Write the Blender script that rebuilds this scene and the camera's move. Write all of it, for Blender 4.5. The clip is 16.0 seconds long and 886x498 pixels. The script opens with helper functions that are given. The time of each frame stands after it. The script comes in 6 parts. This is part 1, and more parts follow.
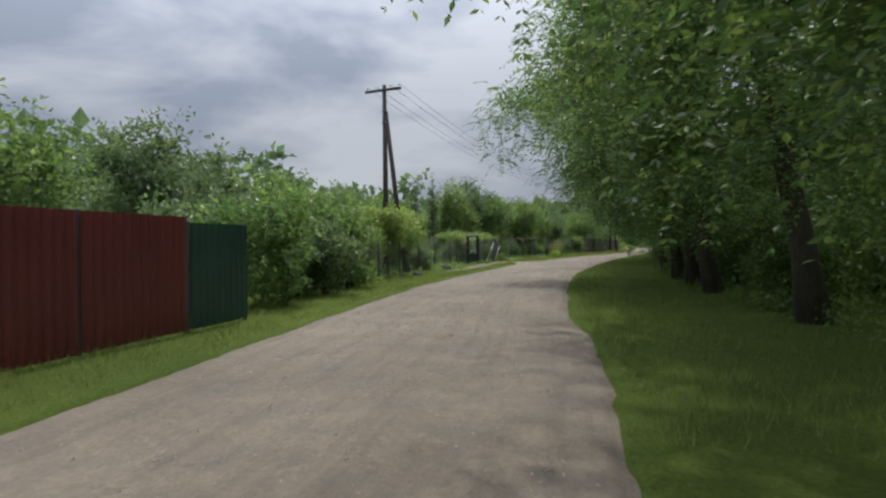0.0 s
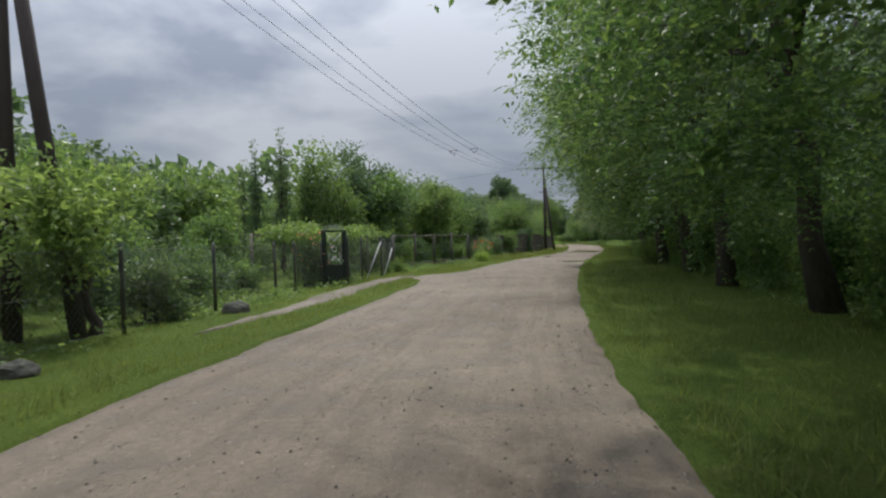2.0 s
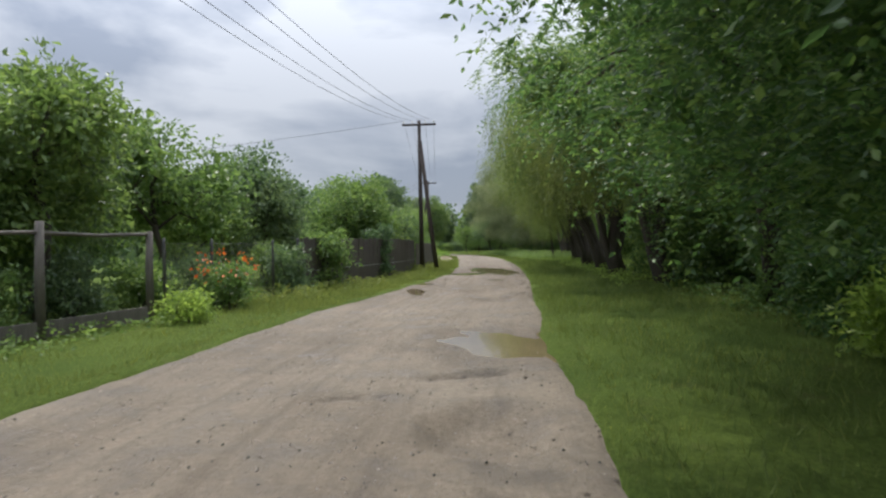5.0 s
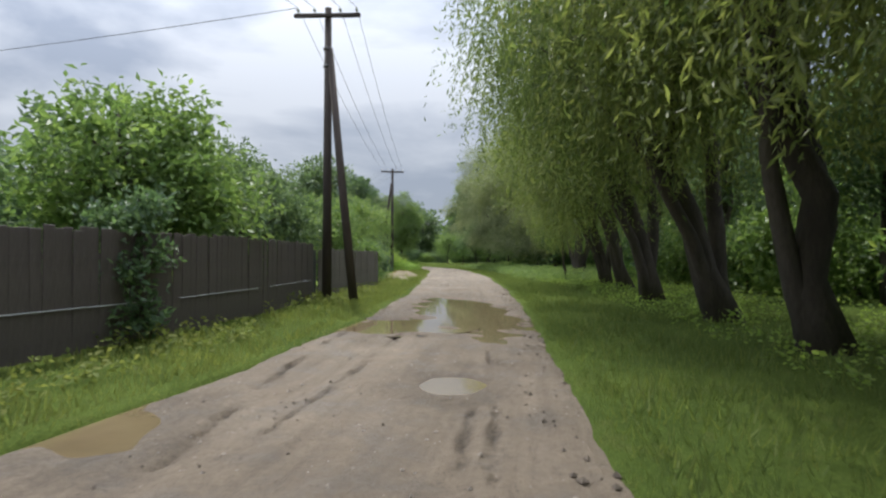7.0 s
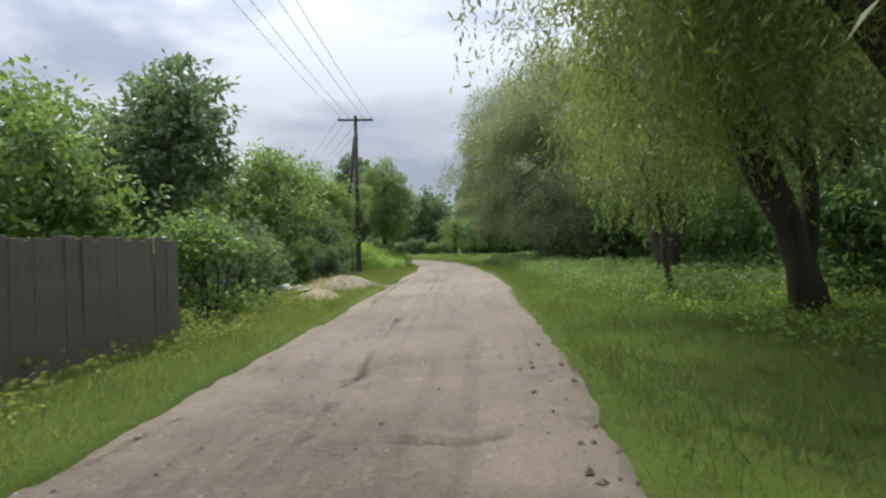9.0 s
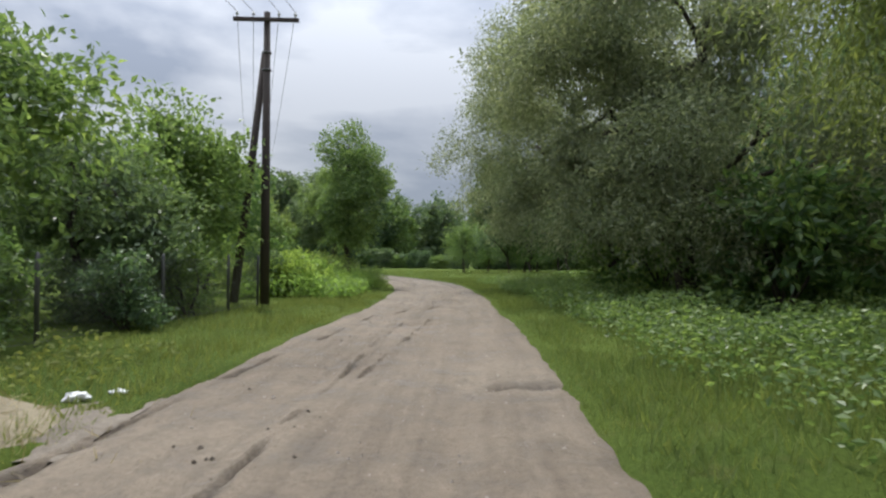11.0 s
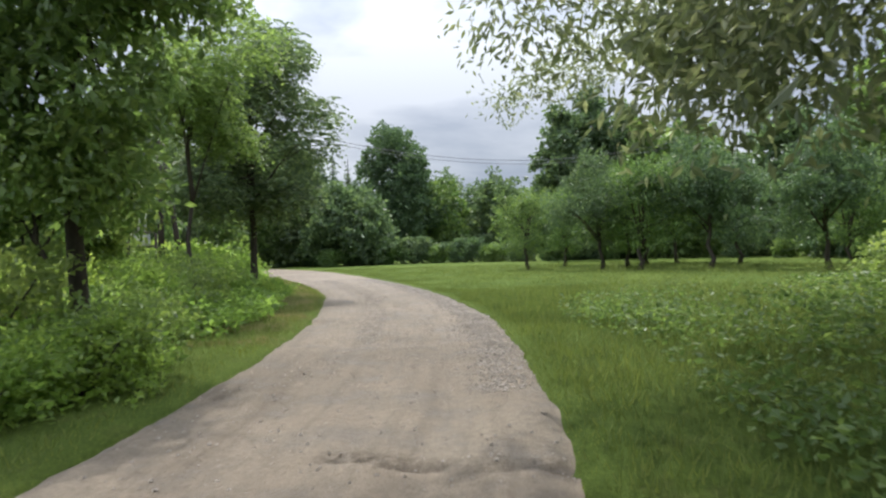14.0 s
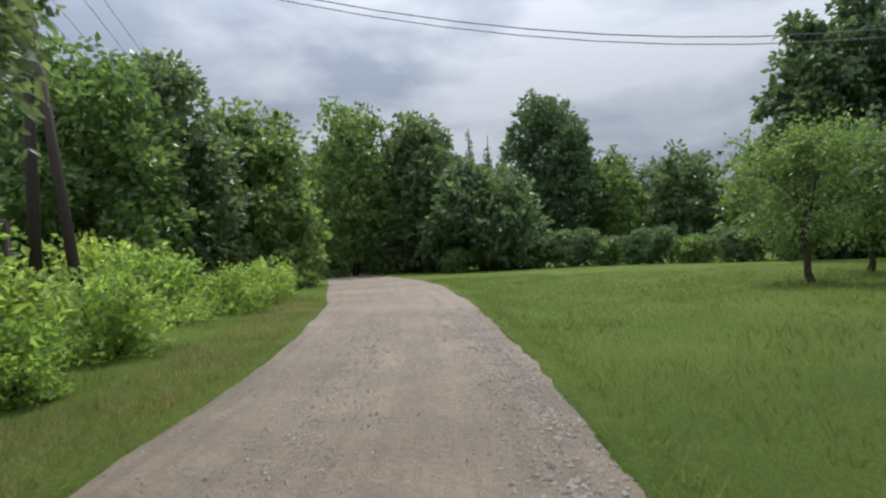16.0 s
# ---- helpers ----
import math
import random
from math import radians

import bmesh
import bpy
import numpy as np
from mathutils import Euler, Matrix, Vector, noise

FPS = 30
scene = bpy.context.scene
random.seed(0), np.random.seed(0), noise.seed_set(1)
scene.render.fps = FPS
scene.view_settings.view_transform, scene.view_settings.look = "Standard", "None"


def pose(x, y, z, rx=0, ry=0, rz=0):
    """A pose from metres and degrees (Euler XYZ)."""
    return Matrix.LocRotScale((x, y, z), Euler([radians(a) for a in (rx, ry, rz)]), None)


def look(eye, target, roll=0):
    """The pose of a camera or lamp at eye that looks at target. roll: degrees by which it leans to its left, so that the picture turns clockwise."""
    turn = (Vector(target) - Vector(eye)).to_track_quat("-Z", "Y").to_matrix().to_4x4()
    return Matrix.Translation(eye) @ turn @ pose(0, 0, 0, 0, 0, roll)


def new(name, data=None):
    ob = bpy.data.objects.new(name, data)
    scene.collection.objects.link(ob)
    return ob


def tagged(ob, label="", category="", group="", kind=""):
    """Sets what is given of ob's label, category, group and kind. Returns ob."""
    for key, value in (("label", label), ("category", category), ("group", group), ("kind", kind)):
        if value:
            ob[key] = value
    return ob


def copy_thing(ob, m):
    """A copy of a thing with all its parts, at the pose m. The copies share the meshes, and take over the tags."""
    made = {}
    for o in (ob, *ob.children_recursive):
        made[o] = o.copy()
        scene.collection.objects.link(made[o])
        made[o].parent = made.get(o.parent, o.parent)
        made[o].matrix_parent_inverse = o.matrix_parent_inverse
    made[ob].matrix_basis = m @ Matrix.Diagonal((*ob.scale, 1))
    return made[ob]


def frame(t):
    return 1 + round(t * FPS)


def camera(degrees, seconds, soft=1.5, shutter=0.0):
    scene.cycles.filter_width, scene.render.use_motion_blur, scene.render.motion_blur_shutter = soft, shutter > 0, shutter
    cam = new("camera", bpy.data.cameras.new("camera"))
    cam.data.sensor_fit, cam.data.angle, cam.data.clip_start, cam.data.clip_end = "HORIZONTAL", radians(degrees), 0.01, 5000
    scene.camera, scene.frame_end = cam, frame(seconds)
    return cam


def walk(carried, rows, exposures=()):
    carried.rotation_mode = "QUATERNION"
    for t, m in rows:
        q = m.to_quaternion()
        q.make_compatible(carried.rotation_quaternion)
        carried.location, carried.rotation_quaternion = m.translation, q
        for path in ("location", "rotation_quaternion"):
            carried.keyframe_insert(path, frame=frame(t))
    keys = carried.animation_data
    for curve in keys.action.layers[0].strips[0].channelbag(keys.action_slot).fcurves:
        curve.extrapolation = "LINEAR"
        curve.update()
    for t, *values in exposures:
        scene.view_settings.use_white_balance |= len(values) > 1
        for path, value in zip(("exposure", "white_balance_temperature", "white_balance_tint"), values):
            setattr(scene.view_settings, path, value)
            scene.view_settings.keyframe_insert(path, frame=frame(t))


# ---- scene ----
cam = camera(72.0, 16.0, soft=2.3, shutter=0.08)
EYE = 1.3
# seconds, x, y, heading to the left of +y, tilt up, lean
ROUTE = [
    (0, 0, 0, 13.06, -0.51, -0.66),
    (0.5, -0.6, 4.62, 11.37, -1.02, -2.74),
    (1, -1.06, 9.11, 9.68, -0.13, -2.24),
    (1.5, -1.38, 13.47, 7.63, 0.65, -2.62),
    (2, -1.5, 17.79, 5.16, -0.73, -1.87),
    (2.5, -1.4, 22.11, 2.83, 0.25, -1.32),
    (3, -1.13, 26.38, 0.63, -0.29, -1.36),
    (3.5, -0.75, 30.57, -1.43, 1.01, -1.84),
    (4, -0.25, 34.78, -3, 0.22, -2.26),
    (4.5, 0.37, 39.05, -3.96, -0.3, -1.3),
    (5, 1.09, 43.33, -5.34, -0.3, -1.3),
    (5.5, 1.89, 47.53, -6.46, -0.3, -1.3),
    (6, 2.73, 51.63, -7.02, -0.3, -0.4),
    (6.5, 3.57, 55.64, -6.34, -1.28, -0.58),
    (7, 4.38, 59.62, -6.35, 0.66, 0.2),
    (7.5, 5.21, 63.71, -6.63, 0.41, -0.71),
    (8, 6.04, 67.94, -6.42, -1.59, -1.14),
    (8.5, 6.83, 72.18, -5.47, -0.3, -1.3),
    (9, 7.57, 76.33, -4.72, -0.3, -1.3),
    (9.5, 8.22, 80.34, -3.97, -0.3, -1.3),
    (10, 8.8, 84.21, -3.36, -0.3, -0.4),
    (10.5, 9.34, 87.95, -3.25, -1.66, 0.69),
    (11, 9.84, 91.57, -3.21, 0.95, 0.26),
    (11.5, 10.31, 95.09, -2.91, 0.35, -1.98),
    (12, 10.71, 98.54, -1.52, -0.97, -0.47),
    (12.5, 11.07, 101.94, -1.21, -0.43, -2.22),
    (13, 11.39, 105.28, 0.05, 0.08, -3.25),
    (13.5, 11.67, 108.74, 1.42, -0.57, -0.73),
    (14, 11.88, 112.53, 2.85, 0.1, -1.77),
    (14.5, 11.93, 116.61, 5.75, -0.2, -1.58),
    (15, 11.73, 120.73, 9.29, -0.64, -1.54),
    (15.5, 11.25, 124.77, 13.7, -0.02, -2.07),
    (16, 10.49, 128.73, 17.87, 0.58, -2.83),
]


def aim(x, y, yaw, pitch, roll):
    a, b = radians(yaw), radians(pitch)
    eye = Vector((x, y, EYE))
    return look(eye, eye + Vector((-math.sin(a) * math.cos(b), math.cos(a) * math.cos(b), math.sin(b))), roll)


# seconds, stops
EXPOSURES = [(0, 0.0), (1, 0.04), (1.5, 0.04), (2, -0.04), (2.5, 0.06), (3, 0.12), (3.5, 0.22), (4, 0.30), (6.5, 0.28), (7, 0.42), (8, 0.46), (10.5, 0.44), (11, 0.24), (11.5, 0.34), (12.5, 0.42), (13.5, 0.50), (14, 0.56), (14.5, 0.38), (15, 0.22), (15.5, 0.22), (16, 0.12)]
walk(cam, [(t, aim(*row)) for t, *row in ROUTE], EXPOSURES)

# ---- light ----
SUN_AZ, SUN_EL = radians(-14), radians(62)  # from +y towards +x; above the horizon
world = bpy.data.worlds.new("overcast_sky")
scene.world = world
world.use_nodes = True
wn, wl = world.node_tree.nodes, world.node_tree.links
wn.clear()
sky = wn.new("ShaderNodeTexSky")
sky.sky_type, sky.sun_disc, sky.sun_elevation, sky.sun_rotation = "NISHITA", False, SUN_EL, SUN_AZ % (2 * math.pi)
sky_dim = wn.new("ShaderNodeVectorMath")
sky_dim.operation = "SCALE"
sky_dim.inputs["Scale"].default_value = 0.11
coord = wn.new("ShaderNodeTexCoord")
stretch = wn.new("ShaderNodeMapping")
stretch.inputs["Scale"].default_value = (1.0, 1.0, 2.6)
clouds = wn.new("ShaderNodeTexNoise")
clouds.inputs["Scale"].default_value, clouds.inputs["Detail"].default_value = 2.3, 8.0
clouds.inputs["Roughness"].default_value, clouds.inputs["Distortion"].default_value = 0.5, 0.25
cloud_tone = wn.new("ShaderNodeValToRGB")
cloud_tone.color_ramp.elements[0].position, cloud_tone.color_ramp.elements[0].color = 0.42, (0.38, 0.43, 0.535, 1)
cloud_tone.color_ramp.elements[1].position, cloud_tone.color_ramp.elements[1].color = 0.57, (0.74, 0.78, 0.86, 1)
blend = wn.new("ShaderNodeMixRGB")
blend.inputs["Fac"].default_value = 0.88
background = wn.new("ShaderNodeBackground")
background.inputs["Strength"].default_value = 1.0
world_out = wn.new("ShaderNodeOutputWorld")
wl.new(sky.outputs["Color"], sky_dim.inputs[0])
wl.new(coord.outputs["Generated"], stretch.inputs["Vector"])
wl.new(stretch.outputs["Vector"], clouds.inputs["Vector"])
wl.new(clouds.outputs["Fac"], cloud_tone.inputs["Fac"])
wl.new(sky_dim.outputs["Vector"], blend.inputs["Color1"])
wl.new(cloud_tone.outputs["Color"], blend.inputs["Color2"])
axes = wn.new("ShaderNodeSeparateXYZ")
low_cloud = wn.new("ShaderNodeMapRange")  # an overcast sky grows brighter towards the zenith
low_cloud.interpolation_type = "SMOOTHSTEP"
low_cloud.inputs["From Min"].default_value, low_cloud.inputs["To Min"].default_value = 0.12, 0.70
low_cloud.inputs["From Max"].default_value, low_cloud.inputs["To Max"].default_value = 1.0, 2.8
deeper = wn.new("ShaderNodeVectorMath")
deeper.operation = "SCALE"
wl.new(coord.outputs["Generated"], axes.inputs["Vector"])
wl.new(axes.outputs["Z"], low_cloud.inputs["Value"])
wl.new(blend.outputs["Color"], deeper.inputs[0])
wl.new(low_cloud.outputs["Result"], deeper.inputs["Scale"])
wl.new(deeper.outputs["Vector"], background.inputs["Color"])
wl.new(background.outputs["Background"], world_out.inputs["Surface"])

sun_data = bpy.data.lights.new("sun", "SUN")
sun_data.energy, sun_data.angle, sun_data.color = 2.8, radians(1.4), (1.0, 0.975, 0.92)
sun = new("sun", sun_data)
sun_way = Vector((math.sin(SUN_AZ) * math.cos(SUN_EL), math.cos(SUN_AZ) * math.cos(SUN_EL), math.sin(SUN_EL)))
sun.matrix_world = look(sun_way * 60, (0, 0, 0))


# ---- materials ----
def shader(name, rough=0.8):
    m = bpy.data.materials.new(name)
    m.use_nodes = True
    n, l = m.node_tree.nodes, m.node_tree.links
    b = n["Principled BSDF"]
    b.inputs["Roughness"].default_value = rough
    return m, n, l, b


def noise_node(n, l, scale, detail=5.0, rough=0.6, vector=None):
    t = n.new("ShaderNodeTexNoise")
    t.inputs["Scale"].default_value, t.inputs["Detail"].default_value, t.inputs["Roughness"].default_value = scale, detail, rough
    if vector is None:
        c = n.new("ShaderNodeNewGeometry")
        vector = c.outputs["Position"]
    l.new(vector, t.inputs["Vector"])
    return t.outputs["Fac"]


def ramp_node(n, l, fac, *stops):
    r = n.new("ShaderNodeValToRGB")
    e = r.color_ramp.elements
    while len(e) < len(stops):
        e.new(0.5)
    for k, (p, c) in zip(e, stops):
        k.position, k.color = p, (*c, 1)
    l.new(fac, r.inputs["Fac"])
    return r.outputs["Color"]


def mix_node(n, l, kind, fac, a, b):
    x = n.new("ShaderNodeMixRGB")
    x.blend_type = kind
    for socket, v in (("Fac", fac), ("Color1", a), ("Color2", b)):
        if isinstance(v, (int, float)):
            x.inputs[socket].default_value = v if socket == "Fac" else (v, v, v, 1)
        elif isinstance(v, tuple):
            x.inputs[socket].default_value = (*v, 1)
        else:
            l.new(v, x.inputs[socket])
    return x.outputs["Color"]


def bump_node(n, l, b, height, strength, distance):
    k = n.new("ShaderNodeBump")
    k.inputs["Strength"].default_value, k.inputs["Distance"].default_value = strength, distance
    l.new(height, k.inputs["Height"])
    l.new(k.outputs["Normal"], b.inputs["Normal"])


def leaf_material(name, dark, mid, light, glow=0.35, rough=0.42, shine=0.5):
    """Leaves: each one its own tone, thin enough to let some light through."""
    m, n, l, b = shader(name, rough)
    geo, info = n.new("ShaderNodeNewGeometry"), n.new("ShaderNodeObjectInfo")
    dark, mid, light = [(c[0] * 1.10, c[1], c[2] * 1.12) for c in ([(a + b) / 2 for a, b in zip(dark, mid)], mid, light)]
    tone = ramp_node(n, l, geo.outputs["Random Per Island"], (0.0, dark), (0.55, mid), (1.0, light))
    patch = noise_node(n, l, 0.7, 3.0)
    tone = mix_node(n, l, "MULTIPLY", 0.7, tone, ramp_node(n, l, patch, (0.3, (0.75, 0.78, 0.75)), (0.7, (1.25, 1.2, 1.05))))
    tree_tone = ramp_node(n, l, info.outputs["Random"], (0.0, (0.82, 0.9, 0.85)), (1.0, (1.15, 1.08, 1.0)))
    tone = mix_node(n, l, "MULTIPLY", 1.0, tone, tree_tone)
    l.new(tone, b.inputs["Base Color"])
    b.inputs["Specular IOR Level"].default_value = shine
    thin = n.new("ShaderNodeBsdfTranslucent")
    l.new(mix_node(n, l, "MULTIPLY", 1.0, tone, (1.3, 1.32, 0.9)), thin.inputs["Color"])
    both = n.new("ShaderNodeMixShader")
    both.inputs["Fac"].default_value = glow
    l.new(b.outputs["BSDF"], both.inputs[1])
    l.new(thin.outputs["BSDF"], both.inputs[2])
    l.new(both.outputs["Shader"], n["Material Output"].inputs["Surface"])
    return m


def rough_material(name, stops, scale, fine, rough=0.9, bump=0.5, depth=0.02, stretch=(1, 1, 1)):
    """A rough two-scale surface: broad tones from stops, darkened by a fine grain, with relief."""
    m, n, l, b = shader(name, rough)
    tc, mp = n.new("ShaderNodeTexCoord"), n.new("ShaderNodeMapping")
    mp.inputs["Scale"].default_value = stretch
    l.new(tc.outputs["Object"], mp.inputs["Vector"])
    broad = noise_node(n, l, scale, 5.0, 0.6, mp.outputs["Vector"])
    grain = noise_node(n, l, fine, 6.0, 0.7, mp.outputs["Vector"])
    tone = ramp_node(n, l, broad, *stops)
    tone = mix_node(n, l, "MULTIPLY", 0.8, tone, ramp_node(n, l, grain, (0.3, (0.6, 0.6, 0.6)), (0.7, (1.2, 1.2, 1.2))))
    l.new(tone, b.inputs["Base Color"])
    bump_node(n, l, b, grain, bump, depth)
    return m


LEAF_LOCUST = leaf_material("locust_leaf", (0.0400, 0.0860, 0.0320), (0.0870, 0.1700, 0.0620), (0.2150, 0.3250, 0.1020), 0.52)
LEAF_WILLOW = leaf_material("willow_leaf", (0.0758, 0.1165, 0.041), (0.1455, 0.2043, 0.067), (0.2352, 0.3040, 0.112), 0.55)
LEAF_GREY = leaf_material("grey_willow_leaf", (0.0897, 0.1302, 0.0854), (0.1734, 0.2248, 0.1318), (0.3228, 0.3787, 0.2501), 0.52)
LEAF_GARDEN = leaf_material("garden_leaf", (0.0657, 0.1204, 0.0432), (0.1217, 0.2147, 0.0734), (0.2117, 0.3248, 0.1102), 0.52)
LEAF_YELLOW = leaf_material("yellow_green_leaf", (0.0956, 0.1538, 0.052), (0.1793, 0.2722, 0.092), (0.2869, 0.3905, 0.133), 0.58)
LEAF_DARK = leaf_material("dark_leaf", (0.0550, 0.0970, 0.0561), (0.1016, 0.1715, 0.0891), (0.1674, 0.2544, 0.1232), 0.50)
LEAF_WEED = leaf_material("weed_leaf", (0.125, 0.21, 0.058), (0.22, 0.34, 0.09), (0.32, 0.45, 0.125), 0.66)
GRASS = leaf_material("grass_blade", (0.084, 0.128, 0.042), (0.136, 0.192, 0.062), (0.206, 0.252, 0.084), 0.45, 0.7, 0.15)
ROSE = leaf_material("coral_petal", (0.62, 0.24, 0.19), (0.72, 0.33, 0.27), (0.80, 0.44, 0.37), 0.3)
FLOWER = leaf_material("orange_petal", (0.45, 0.08, 0.02), (0.60, 0.14, 0.03), (0.70, 0.25, 0.06), 0.3)
BARK = rough_material("bark", ((0.3, (0.045, 0.036, 0.028)), (0.7, (0.10, 0.082, 0.065))), 3.0, 26.0, 0.95, 0.9, 0.03, (1, 1, 0.25))
POLE_WOOD = rough_material("tarred_pole_wood", ((0.3, (0.035, 0.026, 0.022)), (0.7, (0.075, 0.055, 0.045))), 2.0, 40.0, 0.85, 0.4, 0.01, (1, 1, 0.1))
OLD_WOOD = rough_material("weathered_wood", ((0.3, (0.10, 0.085, 0.07)), (0.7, (0.22, 0.19, 0.16))), 2.0, 45.0, 0.9, 0.4, 0.008, (1, 1, 0.15))
BROWN_BOARD = rough_material("brown_stained_board", ((0.3, (0.074, 0.060, 0.053)), (0.7, (0.125, 0.102, 0.090))), 1.5, 40.0, 0.7, 0.4, 0.006, (1, 1, 0.15))
GREY_BOARD = rough_material("grey_brown_board", ((0.3, (0.105, 0.090, 0.076)), (0.7, (0.175, 0.152, 0.130))), 1.5, 40.0, 0.8, 0.4, 0.006, (1, 1, 0.15))
STRAW = leaf_material("dry_straw", (0.19, 0.17, 0.09), (0.29, 0.255, 0.14), (0.42, 0.37, 0.22), 0.3)
PALE_WOOD = rough_material("pale_wood", ((0.3, (0.42, 0.37, 0.29)), (0.7, (0.62, 0.56, 0.46))), 3.0, 50.0, 0.8, 0.3, 0.005)
RED_METAL = rough_material("dark_red_painted_sheet", ((0.3, (0.110, 0.018, 0.017)), (0.7, (0.150, 0.028, 0.024))), 1.2, 60.0, 0.45, 0.05, 0.002)
GREEN_METAL = rough_material("dark_green_painted_sheet", ((0.3, (0.012, 0.045, 0.032)), (0.7, (0.022, 0.068, 0.046))), 1.2, 60.0, 0.45, 0.05, 0.002)
STEEL = rough_material("dull_dark_steel", ((0.3, (0.06, 0.06, 0.06)), (0.7, (0.12, 0.115, 0.11))), 3.0, 60.0, 0.6, 0.2, 0.003)
PALE_STEEL = rough_material("galvanised_steel", ((0.3, (0.36, 0.37, 0.37)), (0.7, (0.55, 0.55, 0.54))), 3.0, 60.0, 0.5, 0.2, 0.003)
CERAMIC = rough_material("white_ceramic", ((0.3, (0.55, 0.55, 0.52)), (0.7, (0.75, 0.75, 0.72))), 3.0, 40.0, 0.3, 0.05, 0.002)
WIRE = rough_material("aluminium_wire", ((0.3, (0.10, 0.10, 0.11)), (0.7, (0.16, 0.16, 0.17))), 3.0, 40.0, 0.6, 0.1, 0.001)
SAND = rough_material("heaped_sand", ((0.3, (0.20, 0.165, 0.105)), (0.7, (0.33, 0.28, 0.185))), 1.6, 30.0, 0.95, 0.8, 0.02)
GATE_METAL = rough_material("dark_green_gate_paint", ((0.3, (0.012, 0.020, 0.017)), (0.7, (0.022, 0.034, 0.028))), 3.0, 40.0, 0.55, 0.2, 0.004)
SOIL = rough_material("bare_soil", ((0.3, (0.125, 0.102, 0.078)), (0.7, (0.225, 0.19, 0.15))), 1.1, 22.0, 0.95, 0.7, 0.02)
MUD = rough_material("damp_mud", ((0.3, (0.085, 0.065, 0.048)), (0.7, (0.15, 0.118, 0.09))), 2.0, 26.0, 0.8, 0.8, 0.02)
STONE = rough_material("gravel_stone", ((0.3, (0.22, 0.19, 0.16)), (0.7, (0.42, 0.365, 0.31))), 2.0, 30.0, 0.9, 0.3, 0.01)
DARK_STONE = rough_material("mossy_dark_stone", ((0.3, (0.05, 0.05, 0.04)), (0.7, (0.10, 0.095, 0.08))), 4.0, 30.0, 0.95, 0.6, 0.02)
PLASTIC = rough_material("white_plastic_bag", ((0.3, (0.62, 0.62, 0.62)), (0.7, (0.80, 0.80, 0.80))), 4.0, 30.0, 0.5, 0.5, 0.01)


def ground_material():
    m, n, l, b = shader("turf", 0.95)
    b.inputs["Specular IOR Level"].default_value = 0.08
    broad, mid, fine = noise_node(n, l, 0.25, 4.0), noise_node(n, l, 2.2, 5.0), noise_node(n, l, 28.0, 6.0, 0.75)
    tone = ramp_node(n, l, broad, (0.32, (0.080, 0.124, 0.026)), (0.68, (0.126, 0.174, 0.036)))
    dry = ramp_node(n, l, mid, (0.56, (0, 0, 0)), (0.80, (0.8, 0.8, 0.8)))
    tone = mix_node(n, l, "MIX", dry, tone, (0.150, 0.158, 0.055))
    tone = mix_node(n, l, "MULTIPLY", 0.9, tone, ramp_node(n, l, fine, (0.3, (0.45, 0.5, 0.45)), (0.7, (1.3, 1.25, 1.2))))
    l.new(tone, b.inputs["Base Color"])
    bump_node(n, l, b, fine, 0.9, 0.06)
    return m


